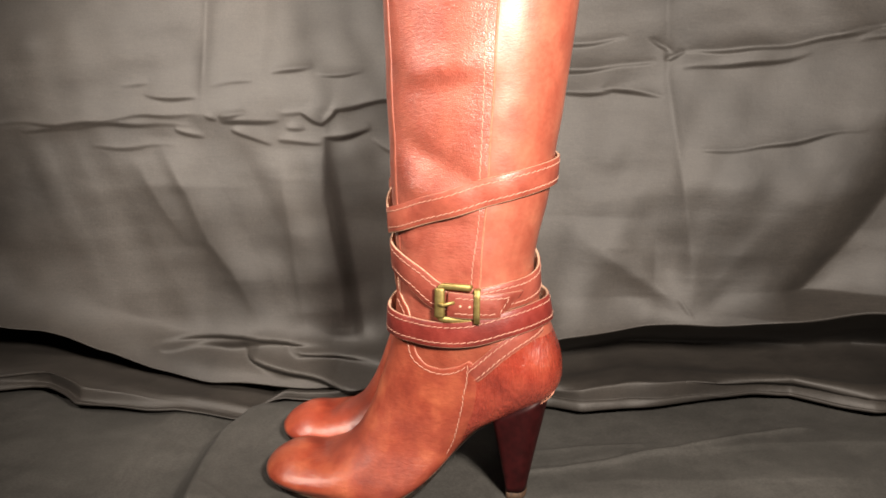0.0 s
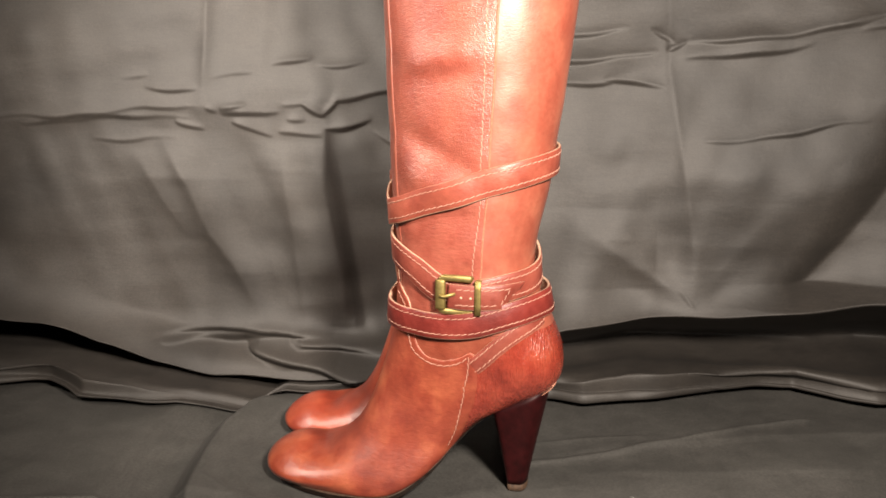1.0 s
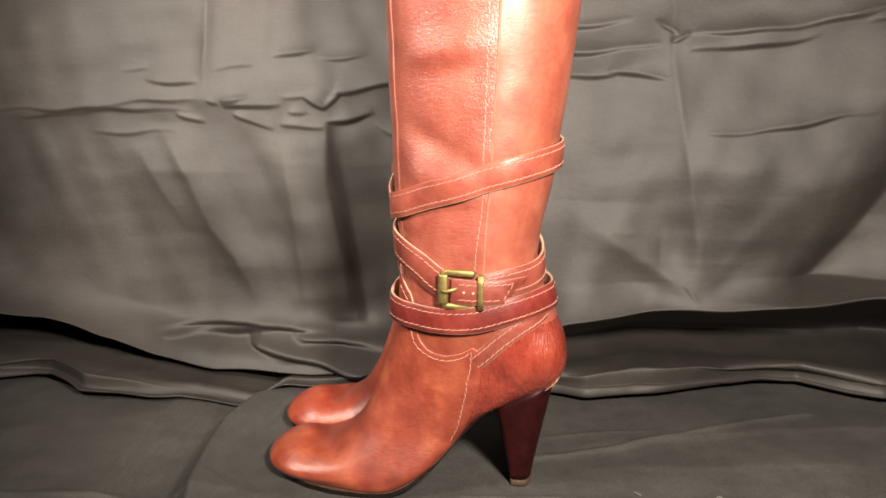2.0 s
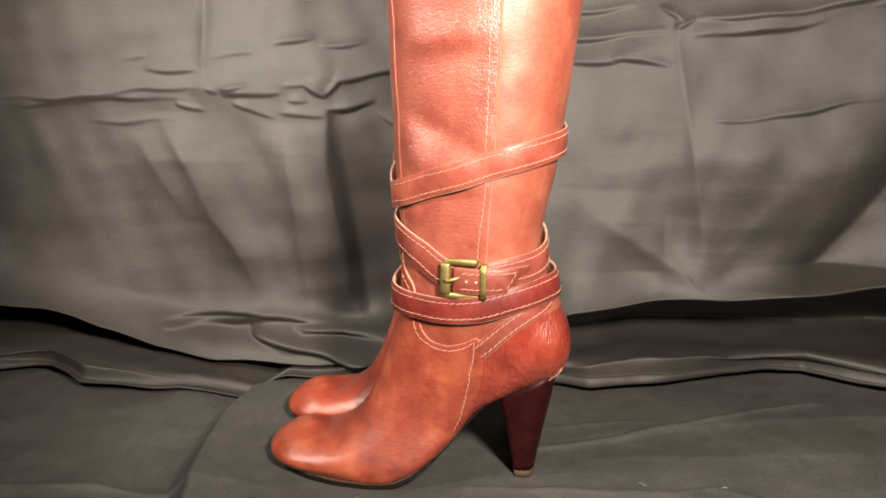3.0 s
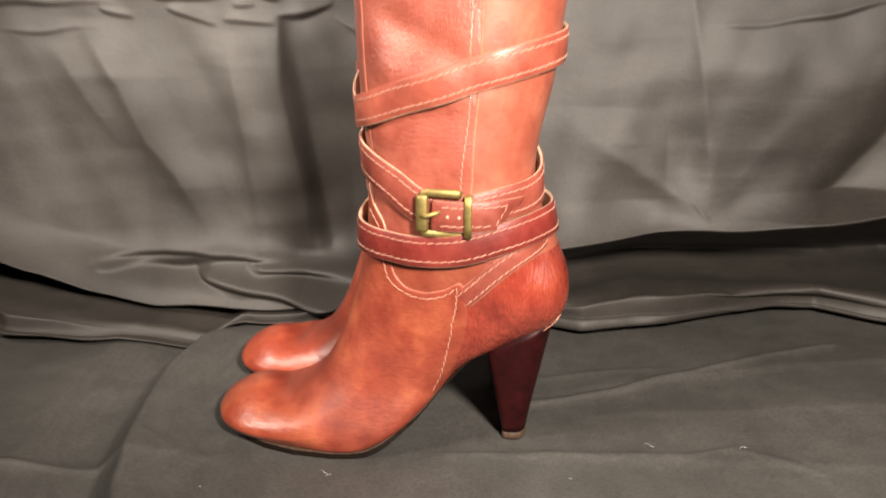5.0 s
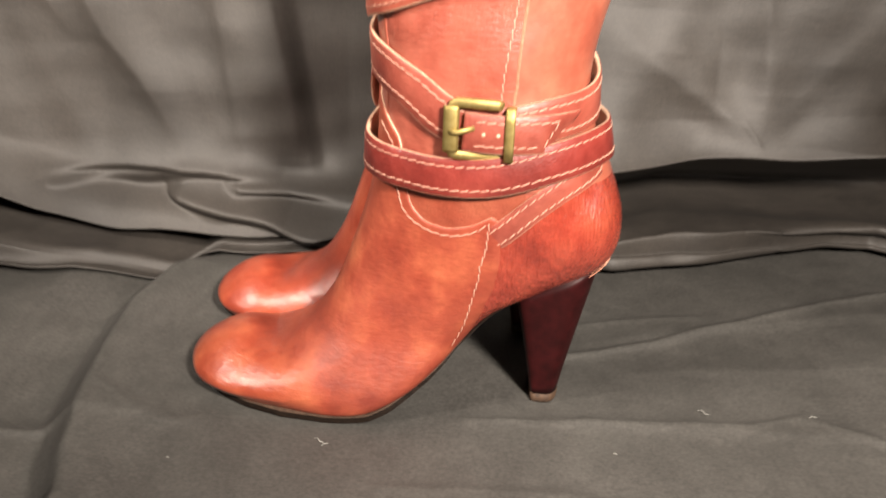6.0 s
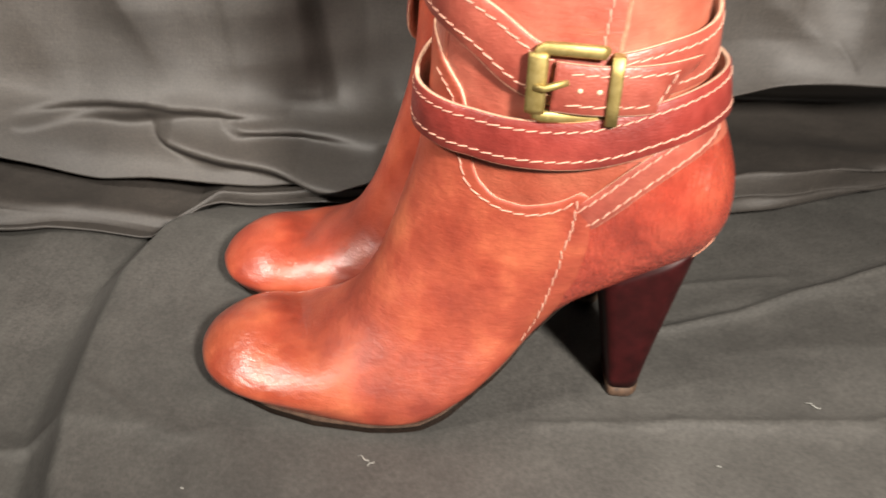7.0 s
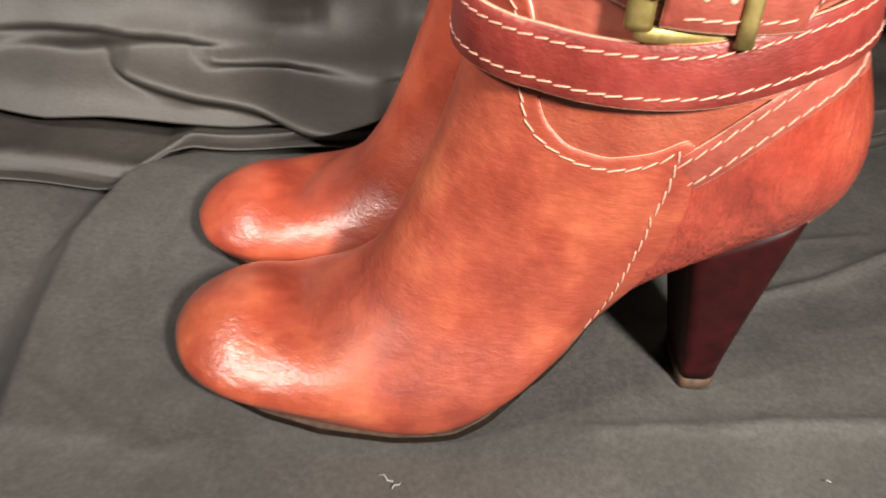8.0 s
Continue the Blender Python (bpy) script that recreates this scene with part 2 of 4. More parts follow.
def wrinkle(p):
    """Soft folds of the shaft, strongest on its front panel."""
    x, y, z = p[..., 0], p[..., 1], p[..., 2]
    up = np.clip((z - 0.16) / 0.05, 0, 1)
    front = np.clip((-0.02 - x) / 0.03, 0, 1)
    fold = (np.sin((z - 0.345) * 2 * np.pi / 0.052 + 9 * x) * 0.6 + np.sin((z + 0.6 * x) * 2 * np.pi / 0.083 + 1.0) * 0.6
            + np.sin((z - 0.8 * x) * 2 * np.pi / 0.031 + 25 * y) * 0.25)
    top = 0.0052 * np.exp(-((z - 0.336 - 0.12 * (x + 0.07)) / np.where(z > 0.336 + 0.12 * (x + 0.07), 0.016, 0.009)) ** 2)
    dip = 0.0026 * np.exp(-((z - 0.272 + 0.45 * (x + 0.07)) / 0.010) ** 2) - 0.0024 * np.exp(-((z - 0.247 + 0.3 * (x + 0.07)) / 0.010) ** 2)
    panel = front * np.clip((x + 0.102) / 0.02, 0, 1)
    # the vamp bends behind the toe cap
    bend = -0.0013 * np.exp(-((x + 0.1640 + 0.25 * y) / 0.0065) ** 2) * np.clip((z - 0.020) / 0.010, 0, 1)
    return bend + up * (0.0003 + 0.0006 * panel) * fold + panel * (top - dip) * np.where(y < 0, 1.0, 0.4)


def skin(v, th, d=0.0):
    """Point and normal of the boot's surface, d outside of it."""
    v, th = np.broadcast_arrays(np.asarray(v, float), np.asarray(th, float))
    e = 0.012
    v0, v1 = np.clip(v - e, 0, 19), np.clip(v + e, 0, 19)
    eps = np.where(np.abs(np.sin(th)) < 0.05, 0.06, 0.02)
    dv, dt = loft(v1, th) - loft(v0, th), loft(v, th + eps) - loft(v, th - eps)
    n = np.cross(dt, dv)
    n /= np.maximum(np.linalg.norm(n, axis=-1, keepdims=True), 1e-12)
    p = loft(v, th)
    mid = (spline(FRONT, v) + spline(BACK, v)) / 2
    out = np.stack([p[..., 0] - mid[..., 0], p[..., 1], p[..., 2] - mid[..., 1]], -1)
    n = np.where((n * out).sum(-1, keepdims=True) < 0, -n, n)
    return p + n * (np.asarray(d) + wrinkle(p))[..., None], n


def locate(x, z):
    """Section and angle of the outer side's point that shows at (x, z) from the side."""
    vv, tt = np.meshgrid(np.linspace(0, 19, 191), np.linspace(0.02, np.pi - 0.02, 120), indexing="ij")
    for k in range(3):
        p = loft(vv, tt)
        i = np.argmin((p[..., 0] - x) ** 2 + (p[..., 2] - z) ** 2)
        v, t = vv.flat[i], tt.flat[i]
        dv, dt = 0.15 / 8**k, 0.04 / 8**k
        vv, tt = np.meshgrid(np.clip(np.linspace(v - dv, v + dv, 25), 0, 19), np.clip(np.linspace(t - dt, t + dt, 25), 0.001, np.pi - 0.001), indexing="ij")
    return v, t


def flip(pts, side):
    pts = np.array(pts, float)
    pts[..., 1] *= side
    return pts


def stitch_bm(bm, p, n, along, length, radius):
    """One stitch: a short rounded, slightly slanted thread."""
    p, n, t = Vector(p), Vector(n).normalized(), Vector(along).normalized()
    s = n.cross(t)
    t = (t + s * 0.16).normalized()
    s = n.cross(t)
    rings = []
    for u, r in ((-0.5, 0.35), (-0.32, 1.0), (0.32, 1.0), (0.5, 0.35)):
        c = p + t * (u * length) + n * (radius * (0.5 if abs(u) < 0.4 else -0.4))
        rings.append([bm.verts.new(c + (s * math.cos(a) + n * math.sin(a)) * radius * r) for a in (0, math.pi / 2, math.pi, 1.5 * math.pi)])
    for a, b in zip(rings, rings[1:]):
        for k in range(4):
            bm.faces.new((a[k], a[(k + 1) % 4], b[(k + 1) % 4], b[k]))
    bm.faces.new(rings[0])
    bm.faces.new(rings[-1])


def stitch_line(bm, pts, nrm, pitch=0.0050, length=0.0056, radius=0.00034, lift=0.0):
    """Stitches at even steps along a line of points with normals."""
    pts, nrm = np.array(pts), np.array(nrm)
    s = np.concatenate([[0], np.cumsum(np.linalg.norm(np.diff(pts, axis=0), axis=1))])
    for k in range(int(s[-1] / pitch)):
        at = (k + 0.5) * pitch + random.uniform(-0.0003, 0.0003)
        q = [np.array([np.interp(at + o, s, pts[:, c]) for c in range(3)]) for o in (-0.001, 0, 0.001)]
        n = np.array([np.interp(at, s, nrm[:, c]) for c in range(3)])
        d = (q[2] - q[0]) / np.linalg.norm(q[2] - q[0])
        stitch_bm(bm, q[1] + n * lift, n, d, length * random.uniform(0.85, 1.1), radius)


def ribbon(pts, nrm, width, thick, closed):
    """A strap of leather: domed face, rounded raw edges (second material). Also returns its lines of stitching."""
    pts, nrm = np.array(pts), np.array(nrm)
    if closed:
        tan = np.roll(pts, -1, 0) - np.roll(pts, 1, 0)
    else:
        tan = np.gradient(pts, axis=0)
    tan /= np.linalg.norm(tan, axis=1, keepdims=True)
    nrm = nrm - (nrm * tan).sum(1, keepdims=True) * tan
    nrm /= np.linalg.norm(nrm, axis=1, keepdims=True)
    across = np.cross(nrm, tan)
    w = np.broadcast_to(np.asarray(width, float), (len(pts),))[:, None] / 2
    prof = [(-1, 0.1), (-1.0, 0.75), (-0.94, 1.0), (-0.62, 0.93), (-0.5, 1.08), (0.5, 1.08), (0.62, 0.93), (0.94, 1.0), (1.0, 0.75), (1, 0.1), (0.9, 0.0), (-0.9, 0.0)]
    rings = np.stack([pts + across * w * a + nrm * thick * b for a, b in prof], 1)
    bm, vs = grid_bm(np.concatenate([rings, rings[:1]]) if closed else rings, True)
    bm.faces.ensure_lookup_table()
    for i, f in enumerate(bm.faces):
        f.material_index = 1 if i % 12 in (0, 1, 8, 9, 10, 11) else 0
    if closed:
        bmesh.ops.remove_doubles(bm, verts=bm.verts, dist=1e-6)
    else:
        for end in (vs[0], vs[-1]):
            bm.faces.new(end).material_index = 1
    lines = [(pts + across * w * a + nrm * thick * 0.95, nrm) for a in (-0.62, 0.62)]
    return bm, lines


# ---- the boots ----
VAMP_EDGE = [(-0.1005, 0.172), (-0.096, 0.165), (-0.0905, 0.159), (-0.0880, 0.150), (-0.0870, 0.135), (-0.0835, 0.1245), (-0.076, 0.1175), (-0.064, 0.1155),
             (-0.051, 0.1190), (-0.0385, 0.127), (-0.0372, 0.111), (-0.0402, 0.092), (-0.0440, 0.073), (-0.0495, 0.055), (-0.058, 0.040)]
COLLAR = [(-0.046, 0.105), (-0.039, 0.112), (-0.021, 0.130), (-0.006, 0.142), (0.012, 0.150)]


def edge_curve(points, first, last):
    """Rows (angle, section) of a line on the outer side, with its ends at the front and the back."""
    rows = [locate(x, z) for x, z in points]
    rows = ([(0.0, first)] if first is not None else []) + [(t, v) for v, t in rows] + ([(np.pi, last)] if last is not None else [])
    keep = [rows[0]]
    for r in rows[1:]:
        if r[0] > keep[-1][0] + 0.004:
            keep.append(r)
    return np.array(keep)


def curve_on_skin(points, d, side, steps=160):
    """Points and normals on the outer side along a line given from the side."""
    rows = np.array([locate(x, z) for x, z in points])
    s = np.concatenate([[0], np.cumsum(np.linalg.norm(np.diff(np.array(points), axis=0), axis=1))])
    u = np.linspace(0, s[-1], steps)
    k = spline(np.column_stack([s, rows]), u)
    p, n = skin(k[:, 0], k[:, 1], d)
    return flip(p, side), flip(n, side)


def smooth_loop(a, times):
    for _ in range(times):
        a = (np.roll(a, 1, 0) + 2 * a + np.roll(a, -1, 0)) / 4
    return a


def strap_loop(tree, keys, side, steps=240):
    """A strap's line round the boot from rows (degrees, height, gap): 0 behind, 180 in front, 270 on the outer side."""
    deg = np.arange(steps) * 360 / steps
    zk = loop_spline(keys, deg)
    pts, nrm = [], []
    for a, (z, gap) in zip(np.radians(deg), zk):
        cx = -0.047
        way = Vector((-math.cos(a), -math.sin(a), 0))
        hit, n, _, _ = tree.ray_cast(Vector((cx, 0, z)) - way * 0.2, way)
        n = Vector((n.x, n.y, n.z * 0.5)).normalized()
        if n.dot(way) > 0:
            n = -n
        pts.append(hit + n * gap)
        nrm.append(n)
    pts, nrm = smooth_loop(np.array([tuple(p) for p in pts]), 4), smooth_loop(np.array([tuple(n) for n in nrm]), 8)
    return flip(pts, side), flip(nrm, side)


def bar(bm, pts, half_w, half_h, m, seg=6):
    """A bar of rounded section through local points (x, y up), lying along m."""
    pts = [Vector(p) for p in pts]
    rings = []
    for i, p in enumerate(pts):
        t = (pts[min(i + 1, len(pts) - 1)] - pts[max(i - 1, 0)]).normalized()
        s = Vector((-t.y, t.x, 0)).normalized()
        k = t.cross(s)
        ring = []
        for j in range(8):
            a = 2 * math.pi * (j + 0.5) / 8
            c, q = math.cos(a), math.sin(a)
            ring.append(bm.verts.new(m @ (p + s * half_w * math.copysign(abs(c) ** 0.6, c) + k * half_h * math.copysign(abs(q) ** 0.6, q))))
        rings.append(ring)
    for a, b in zip(rings, rings[1:]):
        for j in range(8):
            bm.faces.new((a[j], a[(j + 1) % 8], b[(j + 1) % 8], b[j]))
    bm.faces.new(rings[0])
    bm.faces.new(rings[-1])


def build_boot(label, side):
    """side 1: the outer side, with the buckle, towards -y; side -1: the mirrored boot."""
    boot = tagged(new("boot"), label, "boot", "pair of boots")
    # shaft and lining
    vs = np.concatenate([np.linspace(0, 6, 100), np.linspace(6.08, 13.5, 70)])
    th = np.linspace(0, 2 * np.pi, 120, endpoint=False)
    pts, _ = skin(vs[:, None], th[None, :])
    bm, _ = grid_bm(pts, True)
    from mathutils.bvhtree import BVHTree
    edge = edge_curve(VAMP_EDGE, locate(-0.1025, 0.178)[0], 14.2)
    seam_angle = locate(*VAMP_EDGE[9])[1]
    bm.free()
    bm, _ = grid_bm(flip(pts, side), True)
    part("shaft", bm, M_SHAFT, boot, "grainy reddish-brown leather shaft")
    # the duller insert that shows in the vamp's cut-out
    iv = np.linspace(locate(-0.060, 0.142)[0], locate(-0.060, 0.108)[0], 30)
    it = np.linspace(locate(-0.094, 0.140)[1], locate(-0.026, 0.125)[1], 50)
    ip, _ = skin(iv[:, None], it[None, :], 0.0004)
    bm, _ = grid_bm(flip(ip, side))
    part("insert", bm, M_INSERT, boot, "dull olive-brown leather insert below the ankle strap")
    # back panel of the shaft, lapped along the side seam
    seam = [(-0.024, 0.462), (-0.028, 0.358), (-0.029, 0.322), (-0.031, 0.285), (-0.032, 0.255), (-0.034, 0.231), (-0.036, 0.19), (-0.037, 0.155)]
    rows = np.array([locate(x, z) for x, z in seam])
    vv = np.linspace(0.02, 8.0, 110)
    a0 = np.interp(vv, rows[:, 0], rows[:, 1])
    u = np.concatenate([[0, 0.004, 0.009], np.linspace(0.014, 0.986, 60), [0.991, 0.996, 1]])
    d = np.array([0, 0.0008, 0.0011] + [0.0011] * 60 + [0.0011, 0.0008, 0])
    tt = a0[:, None] + (2 * np.pi - 2 * a0[:, None]) * u[None, :]
    p, _ = skin(vv[:, None], tt, d[None, :])
    bm, _ = grid_bm(flip(p, side))
    bm.faces.ensure_lookup_table()
    for i, f in enumerate(bm.faces):
        f.material_index = 1 if i % 65 in (0, 1, 63, 64) else 0
    part("back_panel", bm, [M_BACK, M_EDGE], boot, "smooth orange-brown leather panel behind the seam")
    # the vamp: foot and front of the ankle
    tabs = np.linspace(-np.pi, np.pi, 220)
    ve = np.interp(np.abs(tabs), edge[:, 0], edge[:, 1])
    for _ in range(2):
        ve[1:-1] = (ve[:-2] + 2 * ve[1:-1] + ve[2:]) / 4
    u = np.concatenate([[0, 0, 0.004], 0.01 + 0.99 * np.linspace(0, 1, 90)])
    d = np.array([-0.0002, 0.0007, 0.0012] + [0.0013] * 90)
    vgrid = ve[None, :] + (19 - ve[None, :]) * u[:, None]
    p, _ = skin(vgrid, tabs[None, :] + 0 * vgrid, d[:, None])
    vamp_pts = p
    bm, vt = grid_bm(flip(p, side))
    bm.faces.ensure_lookup_table()
    m = len(tabs) - 1
    for i, f in enumerate(bm.faces):
        if i < m and abs(tabs[i % m]) < seam_angle:
            f.material_index = 1
    bm.faces.new(vt[-1][:-1]) if len(set(vt[-1][:-1])) > 2 else None
    part("vamp", bm, [M_VAMP if side > 0 else M_VAMP_INNER, M_RAW], boot, "smooth burnished orange-brown leather vamp with a round toe")
    # the counter round the heel
    col = edge_curve(COLLAR, None, locate(0.0155, 0.152)[0])
    ta = np.linspace(col[0, 0], 2 * np.pi - col[0, 0], 90)
    fold = np.where(ta > np.pi, 2 * np.pi - ta, ta)
    v0 = np.interp(fold, col[:, 0], col[:, 1])
    v1 = np.maximum(np.interp(fold, edge[:, 0], edge[:, 1]) + 0.35, v0 + 0.05)
    u = np.concatenate([[0, 0], np.linspace(0.01, 1, 40)])
    d = np.array([0, 0.0006] + [0.0009] * 40)
    p, nn = skin(v0[None, :] + (v1 - v0)[None, :] * u[:, None], ta[None, :], d[:, None])
    p = p + nn * 0.0045 * np.exp(-((p[..., 0:1] - 0.004) / 0.022) ** 2 - ((p[..., 2:] - 0.108) / 0.018) ** 2)
    bm, _ = grid_bm(flip(p, side))
    part("counter", bm, M_COUNTER, boot, "shiny creased leather heel counter")
    # a tree of all the leather below the straps
    tree_bm = bmesh.new()
    for arr in (pts, vamp_pts, p):
        n, k = arr.shape[:2]
        tv = [[tree_bm.verts.new(q) for q in row] for row in arr]
        for i in range(n - 1):
            for j in range(k - 1):
                tree_bm.faces.new((tv[i][j], tv[i][j + 1], tv[i + 1][j + 1], tv[i + 1][j]))
        if arr is pts:
            for i in range(n - 1):
                tree_bm.faces.new((tv[i][-1], tv[i][0], tv[i + 1][0], tv[i + 1][-1]))
    tree_bm.normal_update()
    tree = BVHTree.FromBMesh(tree_bm)
    tree_bm.free()
    # stitching on the panels
    bm = bmesh.new()
    inner = [(x, z - 0.0035) for x, z in VAMP_EDGE[4:9]] + [(-0.0440, 0.1205)]
    inner[0] = (-0.0908, 0.133)
    inner[1] = (-0.0870, 0.1215)
    for line in (inner, [(-0.044, 0.121), (-0.0445, 0.110), (-0.0475, 0.092), (-0.051, 0.073), (-0.056, 0.055), (-0.063, 0.041)],
                 [(-0.1000, 0.163), (-0.0945, 0.156), (-0.0915, 0.150)]):
        q, n = curve_on_skin(line, 0.0013, side)
        stitch_line(bm, q, n)
    q, n = curve_on_skin([(-0.030, 0.46), (-0.034, 0.358), (-0.035, 0.322), (-0.036, 0.285), (-0.037, 0.262), (-0.038, 0.223), (-0.041, 0.17)], 0.0, side, 300)
    stitch_line(bm, q, n)
    tagged(part("stitching", bm, M_THREAD, boot, "pale stitching along the seams"), kind="stuff")
    # the front seam: a narrow piped strip
    q, n = curve_on_skin([(-0.112, 0.46), (-0.1045, 0.32), (-0.1015, 0.25), (-0.0985, 0.20), (-0.0985, 0.165)], -0.0003, side, 120)
    sbm, _ = ribbon(q, n, 0.0040, 0.0006, False)
    for f in sbm.faces:
        f.material_index = 0
    part("front_seam", sbm, M_BACK, boot, "narrow piped seam down the front")
    # straps; on the far boot they ride higher in front
    far = 1.0 if side < 0 else 0.0
    def strap(name, q, n, width, thick, closed, mat, say):
        sbm, lines = ribbon(q, n, width, thick, closed)
        ob = part(name, sbm, [mat, M_RAW], boot, say)
        tbm = bmesh.new()
        for lp, ln in lines:
            if closed:
                lp, ln = np.concatenate([lp, lp[:1]]), np.concatenate([ln, ln[:1]])
            stitch_line(tbm, lp, ln)
        tagged(part("stitching", tbm, M_THREAD, ob), kind="stuff")
        return ob

    near = [(-0.051, 0.1020), (-0.038, 0.1150), (-0.021, 0.1310), (-0.006, 0.1415), (0.008, 0.150)]
    q, n = curve_on_skin(near, np.interp(np.linspace(0, 1, 50), [0, 0.13, 0.19, 1], [-0.0034, -0.0018, 0.0004, 0.0010]), side, 50)
    mid, nm = skin(locate(0.0165, 0.153)[0], np.pi, 0.0012)
    q2, n2 = q[::-1].copy(), n[::-1].copy()
    q2[:, 1] *= -1
    n2[:, 1] *= -1
    q = np.concatenate([q, [mid], q2])
    n = np.concatenate([n, [nm], n2])
    for _ in range(6):
        q[1:-1] = (q[:-2] + 2 * q[1:-1] + q[2:]) / 4
        n[1:-1] = (n[:-2] + 2 * n[1:-1] + n[2:]) / 4
    strap("heel_strap", q, n, 0.0130, 0.0012, False, M_STRAP_MID, "dark reddish strap slanting down to the sole seam")
    q, n = strap_loop(tree, [(0, 0.265, 0.003), (40, 0.268, 0.002), (90, 0.262, 0.0015), (140, 0.246, 0.0015), (168, 0.235, 0.004), (180, 0.224, 0.003), (200, 0.226, 0.002),
                             (234, 0.237, 0.0012), (264, 0.245, 0.0012), (291, 0.253, 0.0012), (320, 0.260, 0.0016), (345, 0.264, 0.003)], side)
    strap("upper_strap", q, n, 0.0195, 0.0022, True, M_STRAP_TAN, "tan leather strap wound slantwise round the shaft")
    q, n = strap_loop(tree, [(0, 0.182, 0.004), (30, 0.192 + 0.01 * far, 0.003), (90, 0.205 + 0.02 * far, 0.0015), (150, 0.208 + 0.024 * far, 0.0015), (180, 0.198 + 0.016 * far, 0.003), (200, 0.193, 0.002), (222, 0.185, 0.0012), (243, 0.174, 0.0012),
                             (262, 0.170, 0.0012), (280, 0.1705, 0.0012), (308, 0.1745, 0.0015), (332, 0.177, 0.003)], side)
    strap("buckled_strap", q, n, 0.0205, 0.0022, True, M_STRAP_MID, "reddish-brown leather strap with a brass buckle")
    q, n = strap_loop(tree, [(0, 0.157, 0.006), (30, 0.160, 0.004), (90, 0.163 + 0.015 * far, 0.002), (150, 0.158 + 0.026 * far, 0.003 - 0.0015 * far), (180, 0.147 + 0.026 * far, 0.0042 - 0.002 * far), (200, 0.1455, 0.004), (213, 0.145, 0.003), (240, 0.1445, 0.003),
                             (277, 0.1470, 0.003), (310, 0.154, 0.003), (335, 0.157, 0.004)], side)
    strap("ankle_strap", q, n, 0.0195, 0.0024, True, M_STRAP, "dark red leather strap loose round the ankle")
    # buckle, keeper and the strap's pointed end
    hit, nn, _, _ = tree.ray_cast(Vector((-0.055, -0.3, 0.1700)), Vector((0, 1, 0)))
    if nn.y > 0:
        nn = -nn
    nn = Vector((nn.x, nn.y, nn.z * 0.3)).normalized()
    right = Vector((0, 0, 1)).cross(nn).normalized() * -1
    if right.x < 0:
        right = -right
    up = nn.cross(right)
    if up.z < 0:
        up = -up
    m = Matrix((right, up, nn)).transposed().to_4x4()
    m.translation = hit + nn * 0.0052
    mirror = Matrix.Diagonal((1, side, 1, 1))
    m = mirror @ m
    bm = bmesh.new()
    bar(bm, [(0.0140, 0.0120, -0.0012), (0.0125, 0.0126, 0), (0.0, 0.0128, 0.0003), (-0.0065, 0.0126, 0), (-0.0082, 0.0118, 0), (-0.0090, 0.0098, 0), (-0.0090, 0.0, 0), (-0.0090, -0.0098, 0),
             (-0.0082, -0.0118, 0), (-0.0065, -0.0126, -0.0004), (0.0, -0.0130, -0.0022), (0.0125, -0.0130, -0.0040), (0.0140, -0.0124, -0.0046)], 0.0024, 0.0018, m)
    bar(bm, [(-0.0090, 0.0108, 0.0002), (-0.0090, 0.0095, 0.0005), (-0.0090, -0.0095, 0.0005), (-0.0090, -0.0108, 0.0002)], 0.0038, 0.0021, m)
    buckle = part("buckle", bm, M_BRASS, boot, "square antique brass buckle")
    bm = bmesh.new()
    bar(bm, [(-0.0095, -0.001, 0.0022), (-0.006, -0.001, 0.0032), (-0.003, -0.0002, 0.0022), (0.002, 0.0012, 0.0004)], 0.0013, 0.0012, m)
    part("prong", bm, M_BRASS, buckle)
    # the free end
    line = [(-0.0580, 0.1690), (-0.050, 0.1685), (-0.045, 0.1683), (-0.033, 0.1683), (-0.022, 0.1685), (-0.008, 0.1690)]
    tp, tn = [], []
    xs = np.linspace(line[0][0], line[-1][0], 40)
    zs = np.interp(xs, [a for a, _ in line], [b for _, b in line])
    for x, z in zip(xs, zs):
        hit, n1, _, _ = tree.ray_cast(Vector((x, -0.3, z)), Vector((0, 1, 0)))
        if n1.y > 0:
            n1 = -n1
        n1 = Vector((n1.x, n1.y, n1.z * 0.3)).normalized()
        tp.append(hit + n1 * 0.0045)
        tn.append(n1)
    tp, tn = np.array([tuple(a) for a in tp]), np.array([tuple(a) for a in tn])
    for _ in range(5):
        tp[1:-1] = (tp[:-2] + 2 * tp[1:-1] + tp[2:]) / 4
    wide = np.full(40, 0.0185)
    tbm, lines = ribbon(flip(tp, side), flip(tn, side), wide, 0.0019, False)
    # the end is cut on a slant
    xe = tp[-1][0]
    for vert in tbm.verts:
        if vert.co.x > xe - 0.016:
            vert.co.x -= (vert.co.x - (xe - 0.016)) * 0.75 * max(0.0, (0.1778 - vert.co.z) / 0.0185)
    end = part("strap_end", tbm, [M_STRAP_MID, M_RAW], boot, "free strap end, cut on a slant")
    sb = bmesh.new()
    lines.sort(key=lambda a: a[0][0, 2])
    (low, low_n), (high, high_n) = lines
    stitch_line(sb, low[4:-12], low_n[4:-12])
    stitch_line(sb, high[4:-7], high_n[4:-7])
    close = np.linspace(0, 1, 12)[:, None]
    stitch_line(sb, low[-13] * (1 - close) + high[-8] * close, low_n[-13] * (1 - close) + high_n[-8] * close, 0.0045, 0.0046)
    tagged(part("stitching", sb, M_THREAD, end), kind="stuff")
